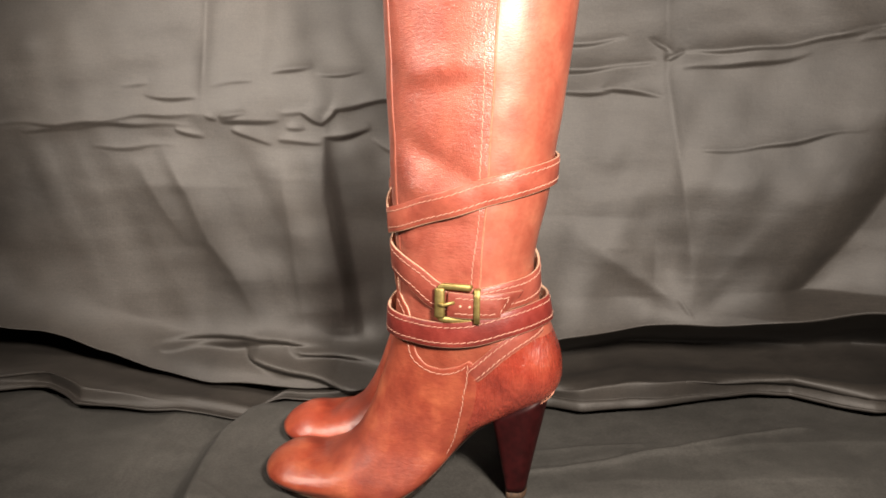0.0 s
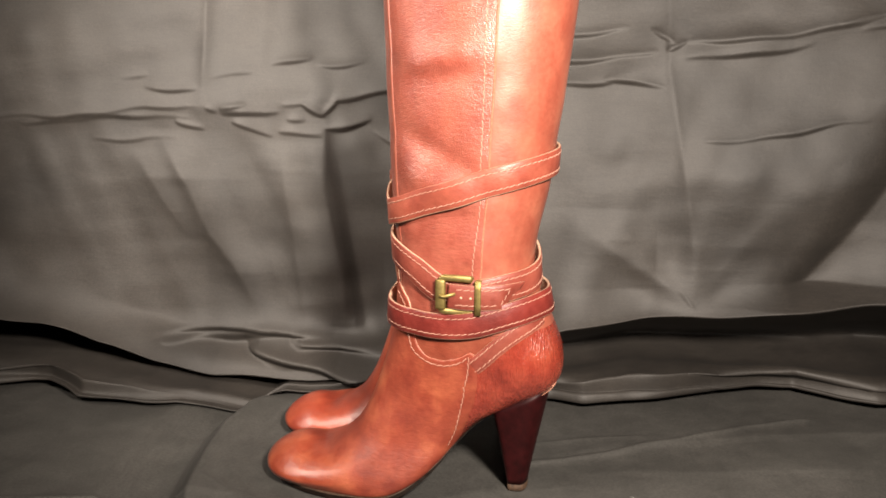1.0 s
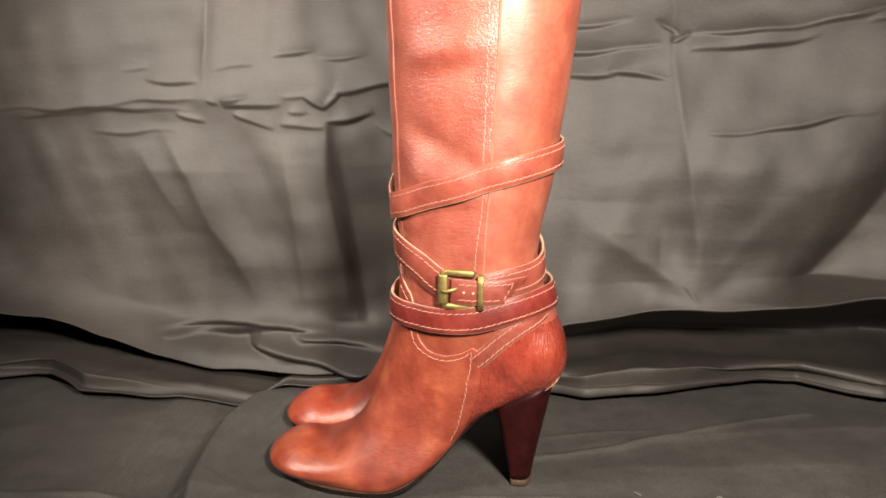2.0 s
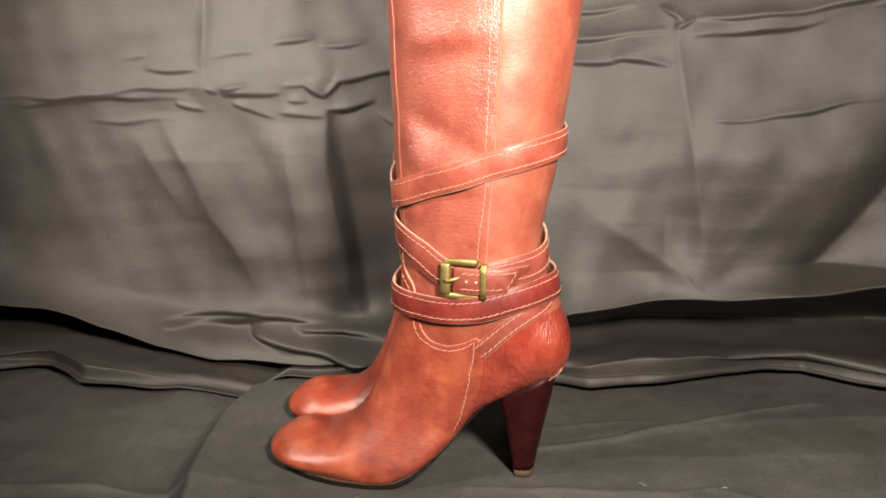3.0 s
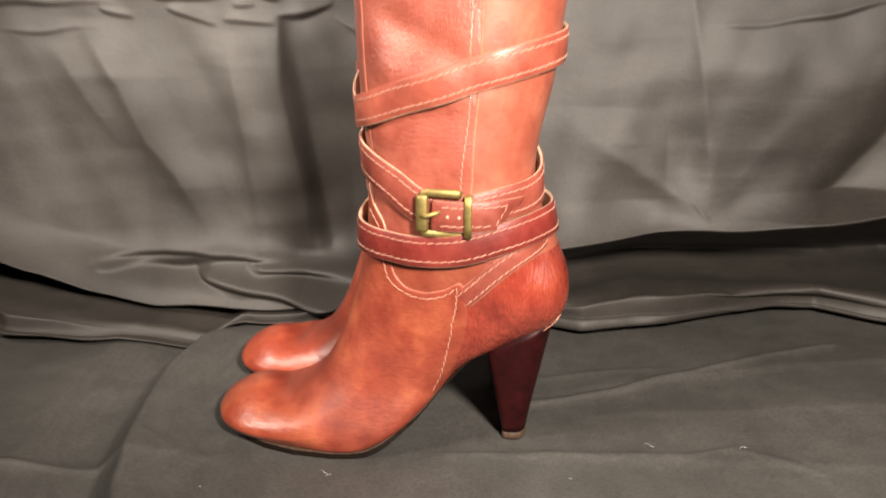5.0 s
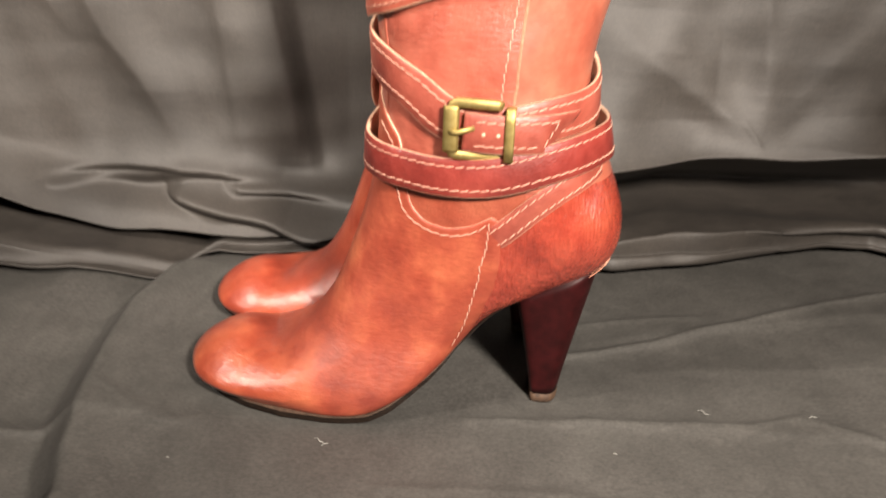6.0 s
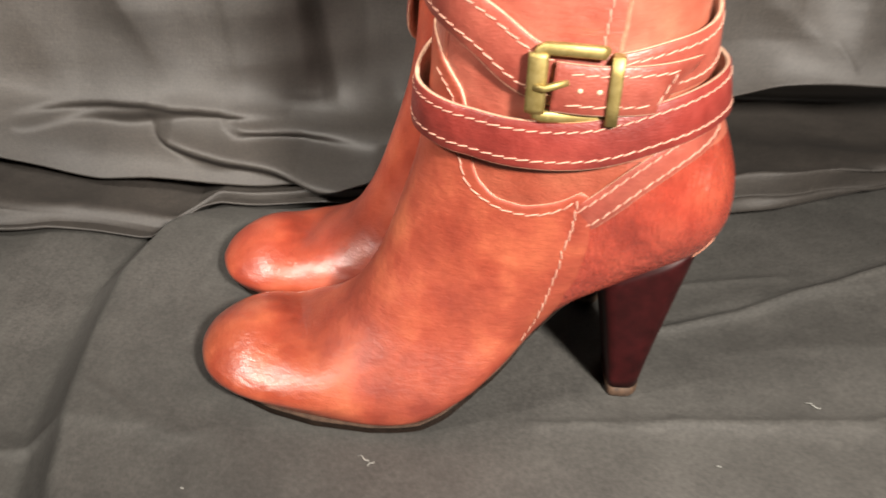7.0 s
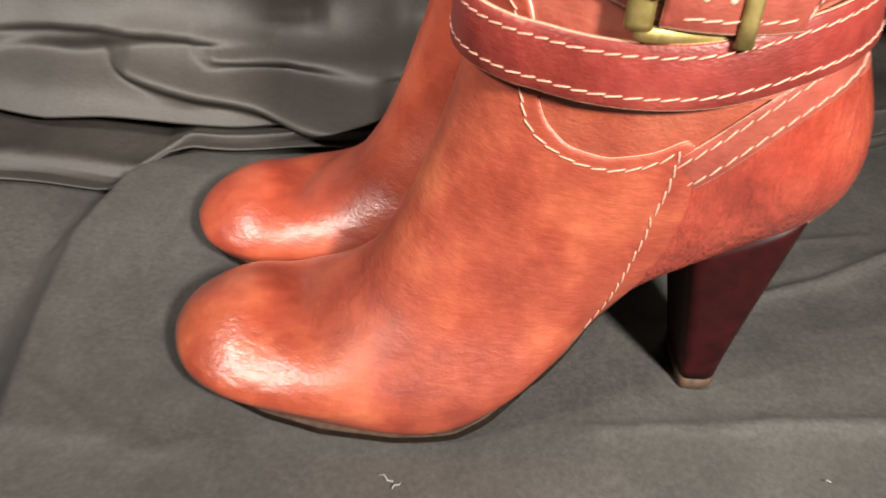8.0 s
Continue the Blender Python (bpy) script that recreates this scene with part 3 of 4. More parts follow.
    for k in (7, 12):
        hb = bmesh.new()
        bmesh.ops.create_cone(hb, cap_ends=True, segments=10, radius1=0.0011, radius2=0.0008, depth=0.0006,
                              matrix=Matrix.Translation(flip(tp[k] + tn[k] * 0.0022, side)) @ Vector(flip(tn[k], side)).to_track_quat("Z", "Y").to_matrix().to_4x4())
        part("eyelet", hb, M_RAW, end, "pale punched hole")
    hit, nn, _, _ = tree.ray_cast(Vector((-0.0372, -0.3, 0.1685)), Vector((0, 1, 0)))
    kb = bmesh.new()
    mk = m.copy()
    mk.translation = mirror @ (hit + Vector((0, -0.0072, 0)))
    bar(kb, [(0, 0.0125, -0.0035), (0, 0.0122, 0.0), (0, 0.006, 0.0003), (0, -0.006, 0.0003), (0, -0.0122, 0.0), (0, -0.0125, -0.0035)], 0.0024, 0.0009, mk)
    part("keeper", kb, M_BRASS, boot, "flat brass strap keeper")
    # heel
    bz = spline(BACK, np.linspace(9.6, 14, 200))
    order = np.argsort(bz[:, 0])
    bx, bzz = bz[order, 0], bz[order, 1]

    def heel_ring(t, lower=None):
        """Section of the heel, t from the ground (0) to the seat (1)."""
        x0, x1 = -0.0145 - 0.0125 * t, 0.0020 + 0.0165 * t**1.15
        w = 0.0160 + 0.0105 * t**1.1
        out = []
        for k in range(28):
            a = 2 * math.pi * k / 28
            c, s = math.cos(a), math.sin(a)
            nx = 2.2 if c > 0 else 7.0
            x = (x0 + x1) / 2 + (x1 - x0) / 2 * math.copysign(abs(c) ** (2 / nx), c)
            y = w * math.copysign(abs(s) ** (2 / (2.4 if c > 0 else 7.0)), s)
            top = float(np.interp(x, bx, bzz)) + 0.003
            out.append((x, y, lower if lower is not None else 0.006 + (top - 0.006) * t))
        return out

    rings = [heel_ring(t) for t in np.linspace(0, 1, 16)]
    bm, hv = grid_bm(flip(np.array(rings), side), True)
    bm.faces.new(hv[0])
    bm.faces.new(hv[-1])
    heel = part("heel", bm, M_HEEL, boot, "tall dark stained heel")
    rings = [heel_ring(0, z) for z in (0.0, 0.001, 0.0058)]
    arr = np.array(rings)
    arr[0, :, :2] = (arr[0, :, :2] - [-0.006, 0]) * 0.96 + [-0.006, 0]
    tb, hv = grid_bm(flip(arr, side), True)
    tb.faces.new(hv[0])
    tb.faces.new(hv[-1])
    part("heel_tip", tb, M_TIP, heel, "worn tan heel tip")
    # sole and welt
    sv = np.linspace(9.5, 19, 137)
    b, g = spline(BACK, sv), spline(GIRTH, sv)
    tang = np.gradient(b, axis=0)
    tang /= np.linalg.norm(tang, axis=1, keepdims=True)
    down = np.column_stack([tang[:, 1], -tang[:, 0]])
    down = np.where(down[:, 1:] > 0, -down, down)

    def sole_strip(wide, lift, thick, v_from, v_to=19.0):
        keep = (sv >= v_from) & (sv <= v_to)
        bb, gg, dd = b[keep], g[keep], down[keep]
        arch = gg[:, 0] * np.interp(sv[keep], [9.5, 10, 10.6, 12.5, 14, 15], [0.15, 0.42, 0.64, 0.62, 0.72, 0.84])
        ball = np.clip((sv[keep] - 13.4) / 1.6, 0, 1)
        w = arch * (1 - ball) + np.interp(bb[:, 0], *SOLE_PLAN) * ball + wide - 0.0006
        slim = np.interp(sv[keep], [9, 13.4, 15.5, 19], [0.22, 0.22, 1.0, 1.0])[:, None]
        w[-1] = max(w[-1], 0.004)
        ring = []
        for px, up_ in ((-1, 0), (-1.0, 1), (-0.5, 1), (0, 1), (0.5, 1), (1, 1), (1, 0), (0, 0)):
            o = dd * (lift + thick * up_ * slim)
            inward = np.interp(sv[keep], [0, 12, 15, 17.5, 19], [1.0, 1.0, 0.80, 0.82, 0.9]) if px > 0 else 1.0
            ring.append(np.column_stack([bb[:, 0] + o[:, 0], px * w * inward, np.maximum(bb[:, 1] + o[:, 1], 0.0003)]))
        q = np.stack(ring, 1)
        q[-1, :, 0] -= wide
        sbm, v = grid_bm(flip(q, side), True)
        sbm.faces.new(v[0])
        sbm.faces.new(v[-1])
        return sbm

    sole = part("sole", sole_strip(0.0, -0.001, 0.0042, 10.0), M_SOLE, boot, "thin dark leather sole", False)
    part("welt", sole_strip(0.0006, -0.0012, 0.0008, 13.2), M_WELT, sole, "thin pale welt line", False)
    part("seat_edge", sole_strip(0.0, -0.0010, 0.0062, 9.55, 10.45), M_EDGE, sole, "pale worn edge above the heel", False)
    return boot


boot_near = build_boot("reddish-brown leather high-heeled boot with wound straps and brass buckle", 1)
boot_far = build_boot("matching brown leather boot standing beside its pair on black cloth", -1)
boot_far.matrix_world = pose(-0.0105, 0.077, 0, 0, 0, 0)

# ---- the room that closes the place ----
def box_bm(x0, x1, y0, y1, z0, z1):
    b = bmesh.new()
    bmesh.ops.create_cube(b, size=1, matrix=Matrix.Translation(((x0 + x1) / 2, (y0 + y1) / 2, (z0 + z1) / 2)) @ Matrix.Diagonal((x1 - x0, y1 - y0, z1 - z0, 1)))
    return b


for name, size, mat in (("floor", (-2, 2, -2.2, 1.4, -0.16, -0.08), M_BOARD), ("ceiling", (-2, 2, -2.2, 1.4, 2.3, 2.4), M_WALL),
                        ("wall_north", (-2, 2, 1.4, 1.5, -0.12, 2.4), M_WALL), ("wall_south", (-2, 2, -2.3, -2.2, -0.12, 2.4), M_WALL),
                        ("wall_east", (2, 2.1, -2.3, 1.5, -0.12, 2.4), M_WALL), ("wall_west", (-2.1, -2, -2.3, 1.5, -0.12, 2.4), M_WALL)):
    tagged(mesh_ob(name, box_bm(*size), mat, False), "plain painted " + name.split("_")[0] + " of the dim room" if mat is M_WALL else "plain wooden floor under the cloth", name.split("_")[0], kind="structure")


def terrace(x, y):
    """How far the floor cloth sinks beside the fold at the toes."""
    fold = np.interp(y, [-0.4, -0.12, -0.09, -0.04, 0.02, 0.065, 0.12, 0.16], [-0.21, -0.243, -0.255, -0.267, -0.276, -0.280, -0.272, -0.25])
    d = fold - x
    return -0.016 * np.clip(d / 0.020, 0, 1) + 0.012 * np.clip((d - 0.026) / 0.05, 0, 1) - 0.015 * np.clip(d - 0.08, 0, 0.3)


# ---- backdrop cloth ----
def ridge(d, up, dn):
    """A crease's section: 1 on its line, falling off over up above it and dn below it."""
    w = np.where(d > 0, up, dn)
    return np.exp(0.4 - np.sqrt((d / w) ** 2 + 0.16))


def taper(t, t0, t1, soft):
    return np.clip((t - t0) / soft, 0, 1) * np.clip((t1 - t) / soft, 0, 1)


def across(x, z, line, amp, up, dn, soft=0.03):
    """A crease that runs across: line of (x, z)."""
    line = np.array(line)
    f = np.interp(x, line[:, 0], line[:, 1])
    return -amp * ridge(z - f, up, dn) * taper(x, line[0, 0], line[-1, 0], soft)


def upright(x, z, line, amp, left, right, soft=0.03):
    """A crease that hangs down: line of (z, x), z rising."""
    line = np.array(line)
    f = np.interp(z, line[:, 0], line[:, 1])
    return -amp * ridge(f - x, left, right) * taper(z, line[0, 0], line[-1, 0], soft)


def overhang(x, z, line, deep, rise, drop, soft=0.03):
    """A fold across the cloth that hangs over: it comes forward down to its line, then drops back."""
    line = np.array(line)
    d = z - np.interp(x, line[:, 0], line[:, 1])
    f = np.clip(1 + d / drop, 0, 1)
    return -deep * np.where(d > 0, np.exp(-np.abs(d) / rise), f * f * (3 - 2 * f)) * taper(x, line[0, 0], line[-1, 0], soft)


def wavy(x, z, scale, seed):
    out = np.zeros_like(x)
    for i in np.ndindex(x.shape):
        out[i] = noise.noise(Vector((x[i] * scale, z[i] * scale, seed)))
    return out


CREST = [(-1.3, 0.075), (-0.58, 0.069), (-0.513, 0.060), (-0.435, 0.042), (-0.39, 0.028), (-0.33, 0.016), (-0.26, 0.010), (-0.2, 0.010), (-0.1, 0.036), (0.03, 0.073), (0.156, 0.088), (0.24, 0.094), (0.325, 0.101), (0.45, 0.107), (1.1, 0.12)]
HEM = [(-1.3, 0.14), (-0.557, 0.142), (-0.52, 0.152), (-0.503, 0.150), (-0.450, 0.109), (-0.378, 0.115), (-0.275, 0.135), (-0.249, 0.158), (-0.1, 0.165), (0.02, 0.165), (0.050, 0.157), (0.082, 0.164), (0.13, 0.182), (0.20, 0.210), (0.265, 0.232), (0.30, 0.210), (0.337, 0.192), (1.1, 0.2)]
HOLLOW = [(-1.3, 0.13), (-0.5, 0.13), (-0.40, 0.11), (-0.34, 0.08), (-0.25, 0.036), (-0.1, 0.04), (0.02, 0.080), (0.10, 0.102), (0.24, 0.108), (0.30, 0.11), (0.36, 0.13), (1.1, 0.13)]
FOOT = [(-1.3, 0.030), (-0.5, 0.030), (-0.40, 0.022), (-0.25, 0.008), (-0.12, 0.018), (0.0, 0.028), (0.26, 0.031), (0.34, 0.026), (1.1, 0.026)]

# short tucks of the cloth: x, z to x, z, and how far the fold hangs over
TUCKS = [(-0.60, 0.268, -0.355, 0.285, 0.0035), (-0.56, 0.2655, -0.365, 0.276, 0.0030), (-0.385, 0.270, -0.352, 0.261, 0.005),
         (-0.352, 0.283, -0.338, 0.279, 0.004), (-0.336, 0.281, -0.305, 0.287, 0.004), (-0.335, 0.277, -0.270, 0.283, 0.005),
         (-0.268, 0.285, -0.243, 0.288, 0.0035), (-0.248, 0.289, -0.222, 0.278, 0.005), (-0.226, 0.276, -0.208, 0.294, 0.0035), (-0.214, 0.293, -0.09, 0.309, 0.0065),
         (-0.322, 0.270, -0.278, 0.257, 0.006), (-0.262, 0.271, -0.242, 0.272, 0.005), (-0.222, 0.265, -0.172, 0.272, 0.0055), (-0.272, 0.257, -0.223, 0.257, 0.0045),
         (-0.282, 0.327, -0.235, 0.334, 0.0035), (-0.232, 0.328, -0.18, 0.331, 0.003), 
         (-0.48, 0.250, -0.38, 0.250, 0.002), (-0.446, 0.311, -0.415, 0.316, 0.0025), (-0.42, 0.301, -0.36, 0.303, 0.0035),
         (-0.172, 0.262, -0.13, 0.240, 0.003), (-0.35, 0.312, -0.30, 0.320, 0.0018),
         (-0.05, 0.344, 0.085, 0.368, 0.004), (-0.05, 0.321, 0.112, 0.346, 0.0055), (-0.05, 0.303, 0.07, 0.315, 0.0055), (0.06, 0.315, 0.122, 0.311, 0.004),
         (0.135, 0.349, 0.32, 0.374, 0.0055), (0.28, 0.370, 0.46, 0.40, 0.005), (0.137, 0.334, 0.26, 0.353, 0.005), (0.105, 0.366, 0.128, 0.352, 0.003),
         (0.120, 0.344, 0.140, 0.353, 0.004), (0.158, 0.256, 0.315, 0.279, 0.004), (0.30, 0.362, 0.36, 0.372, 0.003),
         (-0.39, 0.044, -0.24, 0.052, 0.012), (-0.30, 0.037, -0.14, 0.013, 0.018), (-0.245, 0.043, -0.12, 0.039, 0.009), (0.14, 0.113, 0.158, 0.092, 0.0015)]


def tuck(x, z, seg):
    """A fold that hangs over along a short line: it swells softly above the line and drops back sharply below it."""
    x0, z0, x1, z1, deep = seg
    long = math.hypot(x1 - x0, z1 - z0)
    ux, uz = (x1 - x0) / long, (z1 - z0) / long
    t = (x - x0) * ux + (z - z0) * uz
    bend = 0.0022 * np.sin(t * 38 + x0 * 77) + 0.0009 * np.sin(t * 97 + x0 * 31)
    side = -(x - x0) * uz + (z - z0) * ux + bend * min(1, long / 0.06)
    w = deep * np.sqrt(np.clip(np.sin(np.pi * np.clip(t / long, 0, 1)), 0, 1)) * (0.8 + 0.25 * np.sin(t * 60 + z0 * 500)) + 1e-5
    f = np.clip(side / w + 1, 0, 1)
    body = np.where(side > 0, np.exp(-side / (0.6 * w + 0.010 * w / 0.005 * min(1.0, long / 0.08))), f * f * (3 - 2 * f))
    return -0.8 * w * body * (t > 0) * (t < long)


def wall_y(x, z):
    y = 0.175 + 0.2 * np.clip(z, 0, 0.5) + 0.02 * np.clip(z - 0.5, 0, 2)
    # broad folds
    y = y + across(x, z, [(-1.0, 0.255), (-0.579, 0.269), (-0.37, 0.285), (-0.25, 0.290), (-0.156, 0.305), (0.0, 0.31), (0.12, 0.33)], 0.0035, 0.03, 0.012)
    y = y + across(x, z, [(0.12, 0.338), (0.20, 0.352), (0.34, 0.376), (0.6, 0.40)], 0.003, 0.02, 0.008)
    y = y + upright(x, z, [(0.055, -0.197), (0.12, -0.204), (0.20, -0.222), (0.29, -0.222)], 0.0042, 0.022, 0.006)
    y = y + upright(x, z, [(0.050, -0.238), (0.060, -0.239), (0.121, -0.248), (0.183, -0.258), (0.25, -0.268)], 0.0042, 0.010, 0.034)
    y = y + upright(x, z, [(0.062, -0.284), (0.074, -0.290), (0.119, -0.316), (0.152, -0.343), (0.201, -0.366), (0.26, -0.405)], 0.0085, 0.014, 0.050, 0.05)
    y = y + upright(x, z, [(0.145, -0.366), (0.152, -0.370), (0.196, -0.401), (0.24, -0.43)], 0.0030, 0.010, 0.03, 0.03)
    y = y + upright(x, z, [(0.09, 0.155), (0.13, 0.162), (0.33, 0.123), (0.6, 0.118)], 0.0025, 0.02, 0.03)
    y = y + upright(x, z, [(0.095, 0.256), (0.120, 0.275), (0.158, 0.308), (0.191, 0.330), (0.233, 0.354), (0.30, 0.39)], -0.026, 0.022, 0.085, 0.022)
    # lines pressed into the cloth when it lay folded
    y = y + upright(x, z, [(0.12, 0.160), (0.20, 0.148), (0.33, 0.123), (0.6, 0.118)], 0.0010, 0.004, 0.004, 0.08)
    y = y + upright(x, z, [(0.30, -0.356), (0.40, -0.352), (0.6, -0.348)], 0.0012, 0.004, 0.004)
    # folds that run together at the hem
    for line, amp, left, right in (([(0.086, 0.159), (0.108, 0.140), (0.128, 0.107), (0.154, 0.069), (0.19, 0.03)], 0.0042, 0.022, 0.020),
                                   ([(0.086, 0.160), (0.114, 0.156), (0.146, 0.157), (0.20, 0.150)], 0.0032, 0.016, 0.016),
                                   ([(0.086, 0.161), (0.109, 0.171), (0.136, 0.191), (0.158, 0.206), (0.20, 0.235)], 0.0038, 0.020, 0.022)):
        y = y + upright(x, z, line, amp, left, right, 0.045)
    y = y + upright(x, z, [(0.085, 0.155), (0.105, 0.135), (0.15, 0.10), (0.19, 0.07)], 0.004, 0.03, 0.020)
    y = y + upright(x, z, [(0.25, -0.358), (0.30, -0.354), (0.45, -0.35)], 0.0014, 0.010, 0.006)
    y = y + upright(x, z, [(0.28, -0.296), (0.36, -0.29), (0.5, -0.285)], 0.0010, 0.012, 0.012)
    # slack pleats low down beside the toes
    y = y + overhang(x, z, [(-0.305, 0.044), (-0.295, 0.038), (-0.24, 0.029), (-0.20, 0.022), (-0.13, 0.018)], 0.013, 0.014, 0.011, 0.018)
    y = y + overhang(x, z, [(-0.255, 0.047), (-0.244, 0.043), (-0.193, 0.041), (-0.12, 0.047)], 0.010, 0.010, 0.009, 0.015)
    y = y + overhang(x, z, [(-0.40, 0.050), (-0.33, 0.056), (-0.27, 0.055), (-0.21, 0.048)], 0.006, 0.020, 0.006, 0.03)
    # the cloth draws back low down beside the toes
    east = np.clip((0.23 - z) / 0.12, 0, 1) * np.clip((x - 0.02) / 0.10, 0, 1)
    y = y + 0.024 * east * east * (3 - 2 * east)
    # a panel beside the toes, turned away and edged by a sharp crease
    edge = -0.188 - 0.17 * (z - 0.055)
    panel = np.clip((x - edge + 0.056) / 0.056, 0, 1) * np.clip((edge + 0.010 - x) / 0.010, 0, 1)
    y = y - 0.0030 * panel * np.clip((z - 0.050) / 0.010, 0, 1) * np.clip((0.27 - z) / 0.12, 0, 1)
    above = np.clip((z - np.interp(x, *np.array(CREST).T)) / 0.035, 0, 1)
    above = above * above * (3 - 2 * above)
    foot = above * np.clip((0.28 - z) / 0.25, 0, 1) * np.clip((x + 0.50) / 0.15, 0, 1) * np.clip((0.02 - x) / 0.1, 0, 1)
    y = y + 0.020 * foot * foot * (3 - 2 * foot)
    low = above * np.clip((0.24 - z) / 0.19, 0, 1) * np.clip((x + 0.26) / 0.10, 0, 1) * np.clip((0.06 - x) / 0.12, 0, 1)
    y = y + 0.018 * low * low * (3 - 2 * low)
    return y


def backdrop():
    xs = np.concatenate([np.linspace(-1.25, -0.66, 16)[:-1], np.linspace(-0.66, 0.46, 560), np.linspace(0.46, 1.05, 16)[1:]])
    crest, hem, hollow, foot = (np.interp(xs, *np.array(k).T) for k in (CREST, HEM, HOLLOW, FOOT))
    for _ in range(2):
        crest[1:-1], hem[1:-1] = (crest[:-2] + 2 * crest[1:-1] + crest[2:]) / 4, (hem[:-2] + 2 * hem[1:-1] + hem[2:]) / 4
    crest = crest + 0.002 * np.sin(xs * 23) + 0.001 * np.sin(xs * 61)
    hem = hem + 0.002 * np.sin(xs * 37) + 0.0012 * np.sin(xs * 90)
    foot = np.minimum(foot, crest * 0.75)
    lip = np.interp(xs, [-1.3, -0.45, -0.30, -0.1, 0.05, 1.1], [0.042, 0.034, 0.012, 0.012, 0.018, 0.020])
    rows = []
    # hanging part, from the top down to the crest of the lowest fold
    up = np.concatenate([np.linspace(1, 0.44, 14)[:-1], np.linspace(0.44, 0, 400)])
    for u in up:
        z = crest + (1.15 - crest) * u**1.15
        rows.append(np.column_stack([xs, wall_y(xs, z) - lip * np.exp(-(z - crest) / 0.022), z]))
    top = rows[-1]
    # hollow below it, then the gathered hem that spreads on the floor
    mid = (top[:, 1] + hem) / 2
    drop = crest - foot
    under, sag, deep, back, front = (np.interp(xs, [-0.08, 0.04], k) for k in ((0.48, 0.50), (0.45, 0.43), (0.9, 0.94), (1.0, 0.75), (0.9, 1.0)))
    keys_y = np.stack([top[:, 1], top[:, 1] + hollow * under, top[:, 1] + hollow, top[:, 1] + hollow * 0.6, mid, hem * 0.75 + mid * 0.25, hem, hem + 0.030], 0)
    keys_z = np.stack([crest, crest - drop * sag, crest - drop * deep, foot * back, foot * front, foot * 0.55, foot * 0.2 + 0.002, np.full_like(xs, 0.002)], 0)
    at = np.array([0, 0.16, 0.34, 0.46, 0.62, 0.78, 0.93, 1.0])
    for k in np.linspace(0, 1, 70)[1:]:
        y = spline(np.column_stack([at, keys_y]), np.array([k]))[0]
        z = spline(np.column_stack([at, keys_z]), np.array([k]))[0]
        rows.append(np.column_stack([xs, y, z]))
    p = np.array(rows)
    xx, zz = p[..., 0].copy(), p[..., 2].copy()
    hang = np.zeros(len(p), bool)
    hang[:len(up)] = True
    for seg in TUCKS:
        p[hang, :, 1] += tuck(xx[hang], zz[hang], seg)
    for _ in range(2):
        p[16:len(up) - 1, :, 1] = (p[15:len(up) - 2, :, 1] + 2 * p[16:len(up) - 1, :, 1] + p[17:len(up), :, 1]) / 4
    # gathers in the lying part, then fine irregular wrinkles
    w1, w2 = wavy(xx, zz * 1.3, 9.0, 1.7), wavy(xx * 1.2, zz, 24.0, 4.2)
    # soft slanting streaks where the cloth is pulled
    west, right = np.clip(-xx / 0.1, 0, 1), np.clip((xx - 0.02) / 0.1, 0, 1)
    w3, w4 = wavy((xx + 0.55 * zz) * 7, zz, 4.0, 7.1), wavy((xx - 0.45 * zz) * 7, zz, 4.0, 11.3)
    w5 = wavy(xx * 0.25, (zz - 0.12 * xx), 42.0, 3.9)
    lines = (0.0030 * w3 * west + 0.0024 * w4 * right) * np.clip((0.32 - zz) / 0.1, 0.3, 1) + 0.0009 * w5
    lying = ~hang
    fade = np.linspace(0, 1, lying.sum())[:, None]
    soft = np.clip((fade - 0.35) * 3, 0, 1) * np.clip((1 - fade) * 8, 0, 1)
    ripple = 0.0028 * np.sin(fade * 26 + 9 * xx[lying] + 2 * w1[lying]) + 0.0015 * np.sin(fade * 47 - 11 * xx[lying] + 2 * w1[lying])
    east = np.clip((xx[lying] - 0.0) / 0.06, 0, 1)
    pleat = fade * 6.0 - (xx[lying] - 0.02) * 1.8 + 0.20 * w1[lying] + 0.12 * w2[lying]
    pleat = np.abs(pleat - np.floor(pleat) - 0.5) * 2
    ripple = ripple * (1 - 0.6 * east) + east * 0.0070 * (pleat ** 1.4 - 0.35)
    p[lying, :, 2] += soft * ripple * np.clip(zz[lying] / 0.012, 0, 1)
    p[..., 1] += np.where(hang[:, None], 0.0042 * w1 + 0.0013 * w2 - lines, 0.004 * w1)
    p[..., 2] = np.maximum(p[..., 2], 0.003)
    p[lying, :, 2] += terrace(p[lying, :, 0], p[lying, :, 1]) * np.clip(fade * 1.6, 0, 1)
    b, _ = grid_bm(p)
    ob = mesh_ob("backdrop_cloth", b, M_CLOTH)
    so = ob.modifiers.new("thickness", "SOLIDIFY")
    so.thickness, so.offset = 0.0010, 0.0
    return tagged(ob, "creased black satin cloth hung as a backdrop, gathered on the floor", "cloth")


backdrop()


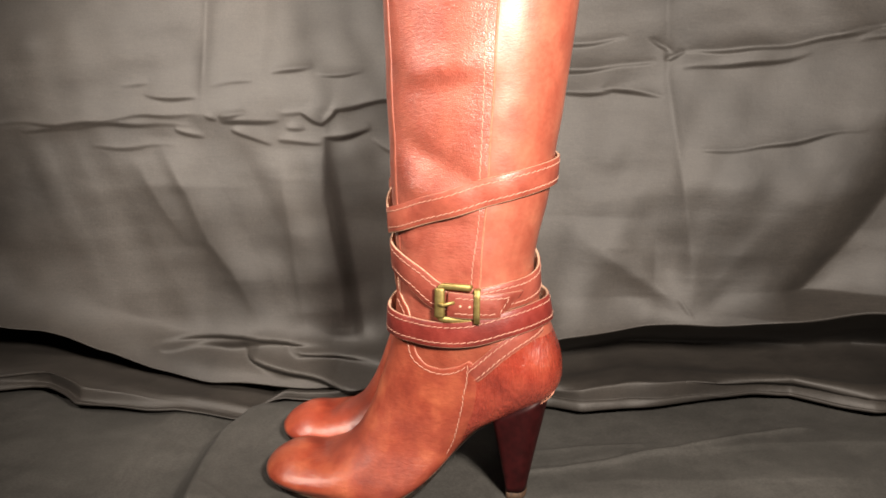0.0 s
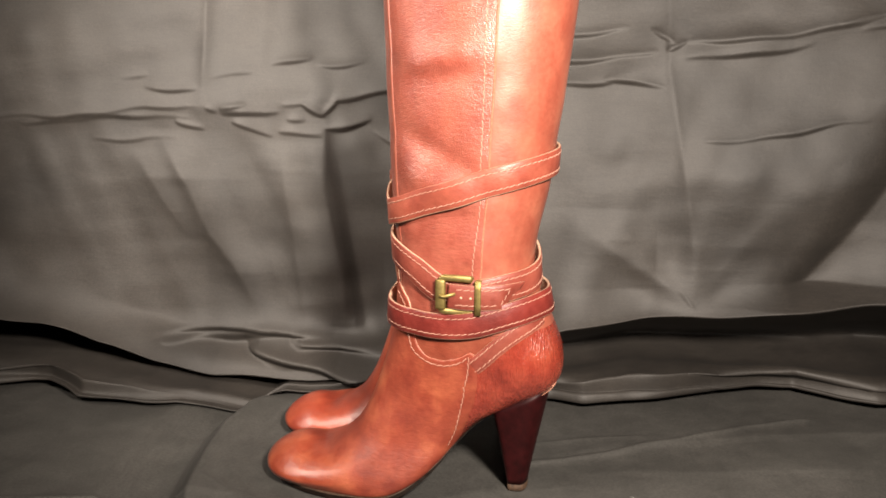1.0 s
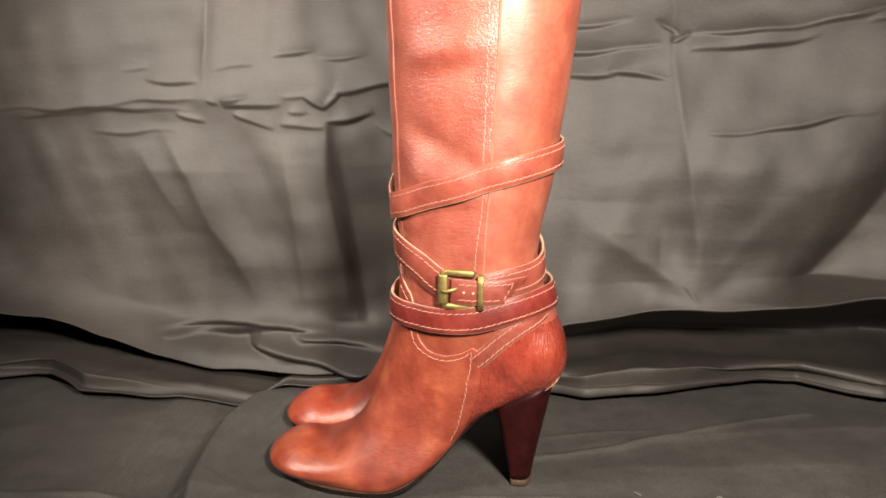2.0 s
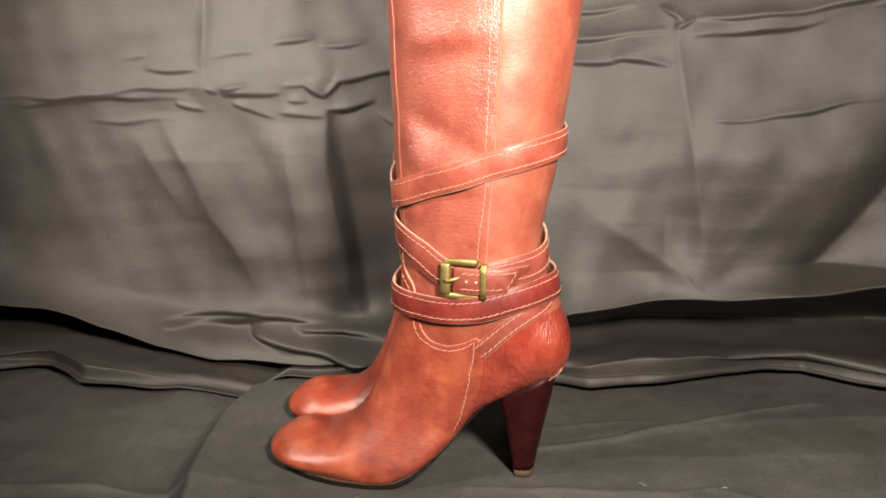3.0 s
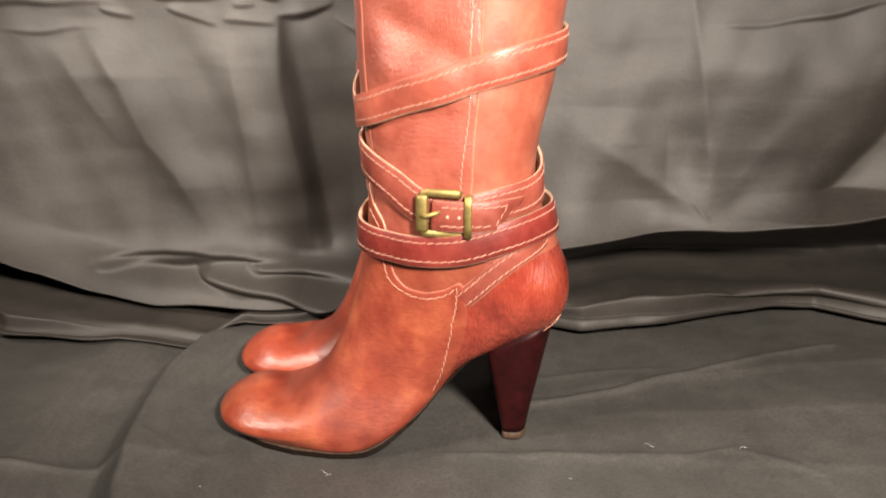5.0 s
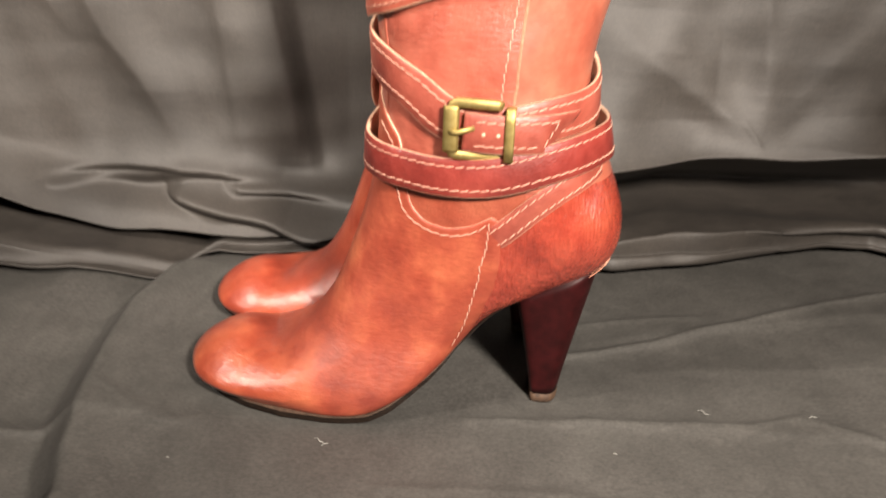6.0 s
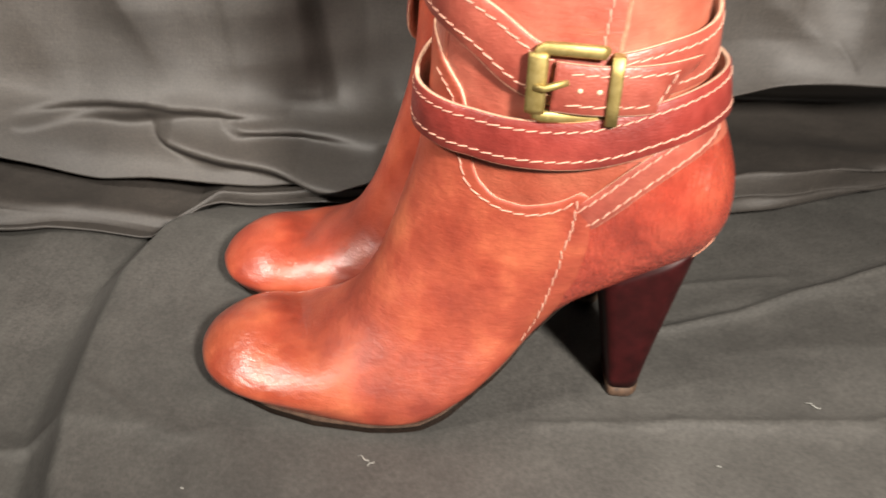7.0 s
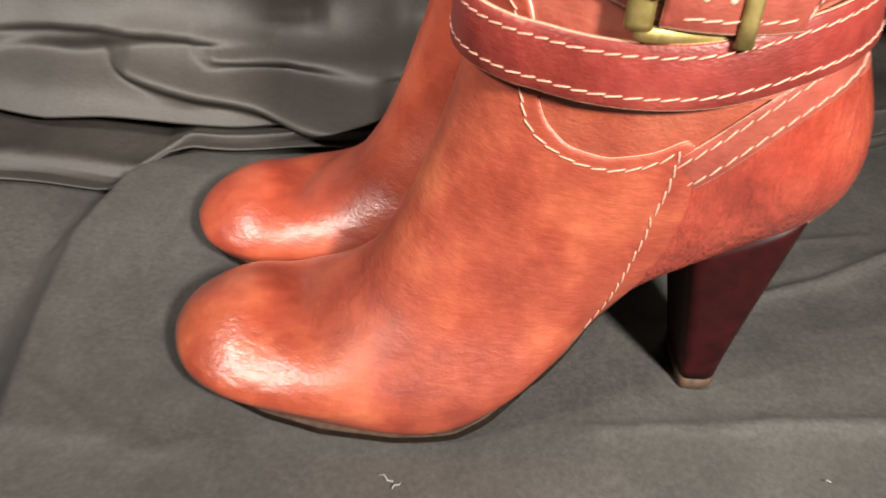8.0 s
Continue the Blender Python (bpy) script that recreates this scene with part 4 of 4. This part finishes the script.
# ---- floor cloth ----
def floor_cloth():
    xs = np.concatenate([np.linspace(-1.3, -0.62, 16)[:-1], np.linspace(-0.62, 0.45, 400), np.linspace(0.45, 1.1, 16)[1:]])
    ys = np.concatenate([np.linspace(-1.2, -0.22, 20)[:-1], np.linspace(-0.22, 0.22, 250), np.linspace(0.22, 0.5, 8)[1:]])
    x, y = np.meshgrid(xs, ys, indexing="ij")
    h = np.zeros_like(x)
    # a broad fold beside the toes, and thin pressed creases
    h += terrace(x, y)
    h += -upright(x, y, [(-0.4, -0.21), (-0.12, -0.243), (-0.09, -0.255), (-0.04, -0.267), (0.02, -0.276), (0.065, -0.280), (0.12, -0.272), (0.16, -0.25)], 0.006, 0.008, 0.04)
    h += -upright(x, y, [(-0.4, -0.30), (-0.05, -0.285), (0.05, -0.30), (0.14, -0.28)], 0.003, 0.02, 0.012)
    h += -across(x, y, [(-0.6, -0.085), (-0.406, -0.082), (-0.27, -0.055), (-0.18, -0.058)], 0.002, 0.012, 0.006)
    h += -across(x, y, [(-0.02, -0.035), (0.085, -0.03), (0.16, -0.028), (0.4, -0.02)], 0.0015, 0.012, 0.006)
    h += -across(x, y, [(0.02, 0.055), (0.12, 0.085), (0.22, 0.115), (0.4, 0.15)], 0.003, 0.03, 0.008)
    h += -across(x, y, [(0.03, 0.02), (0.10, 0.03), (0.3, 0.06)], 0.0015, 0.015, 0.006)
    # creases pressed into the cloth when it lay folded
    for line, rise in (([(-0.06, -0.040), (-0.026, -0.038), (0.018, -0.033), (0.069, -0.028), (0.11, -0.025), (0.15, -0.008)], 0.0014),
                       ([(-0.02, 0.026), (0.01, 0.037), (0.066, 0.057), (0.128, 0.089), (0.197, 0.127), (0.27, 0.158)], 0.0030),
                       ([(-0.44, -0.078), (-0.302, -0.066), (-0.284, -0.063), (-0.268, -0.054)], 0.0024), ([(-0.225, -0.064), (-0.204, -0.060), (-0.185, -0.044)], 0.0012),
                       ([(-0.27, -0.030), (-0.25, -0.039), (-0.225, -0.058)], 0.0010), ([(0.14, -0.011), (0.164, -0.024), (0.20, -0.040)], 0.0014),
                       ([(-0.01, 0.072), (0.051, 0.087), (0.11, 0.097)], 0.0012), ([(-0.10, -0.10), (0.0, -0.094), (0.09, -0.10)], 0.0008)):
        h += -across(x, y, line, rise, 0.0025, 0.0035, 0.012)
    w1, w2 = wavy(x, y, 8.0, 2.2), wavy(x, y, 26.0, 5.5)
    h += 0.0025 * w1 + 0.0011 * w2
    # pressed flat where the boots stand
    for bx, by, r in ((-0.14, 0.0, 0.075), (-0.15, 0.080, 0.075), (-0.006, 0.0, 0.03), (-0.018, 0.088, 0.03)):
        d = np.hypot(x - bx, y - by)
        h *= np.clip((d - r * 0.6) / (r * 0.7), 0, 1)
    h = np.minimum(h, 0.012) - 0.0004
    p = np.stack([x, y, h], -1)
    b, _ = grid_bm(p)
    ob = mesh_ob("floor_cloth", b, M_FLOORCLOTH)
    so = ob.modifiers.new("thickness", "SOLIDIFY")
    so.thickness, so.offset = 0.012, -1.0 if ob.data.polygons[0].normal.z > 0 else 1.0
    return tagged(ob, "dark grey-black cloth spread under the boots, lightly creased", "cloth")


floor_cloth()


# ---- lint on the cloth ----
def lint(x, y, length, turn):
    b = bmesh.new()
    pts = [(-0.5 * length, 0, 0.0011), (-0.15 * length, 0.12 * length, 0.0016), (0.2 * length, -0.1 * length, 0.0015), (0.5 * length, 0.08 * length, 0.0010)]
    bar(b, pts, 0.0002, 0.0002, pose(x, y, 0, 0, 0, turn))
    return tagged(mesh_ob("lint", b, M_LINT), "tiny white speck of lint on the black cloth", "lint", "specks of lint")


for args in ((-0.24, 0.071, 0.003, 20), (-0.2275, 0.010, 0.0035, -40), (-0.127, -0.067, 0.006, -30), (-0.123, -0.070, 0.004, 40), (0.085, -0.016, 0.007, -35),
             (0.148, -0.013, 0.005, 10), (-0.232, -0.012, 0.002, 0), (-0.20, -0.09, 0.002, 15), (0.03, -0.06, 0.002, -10)):
    lint(*args)
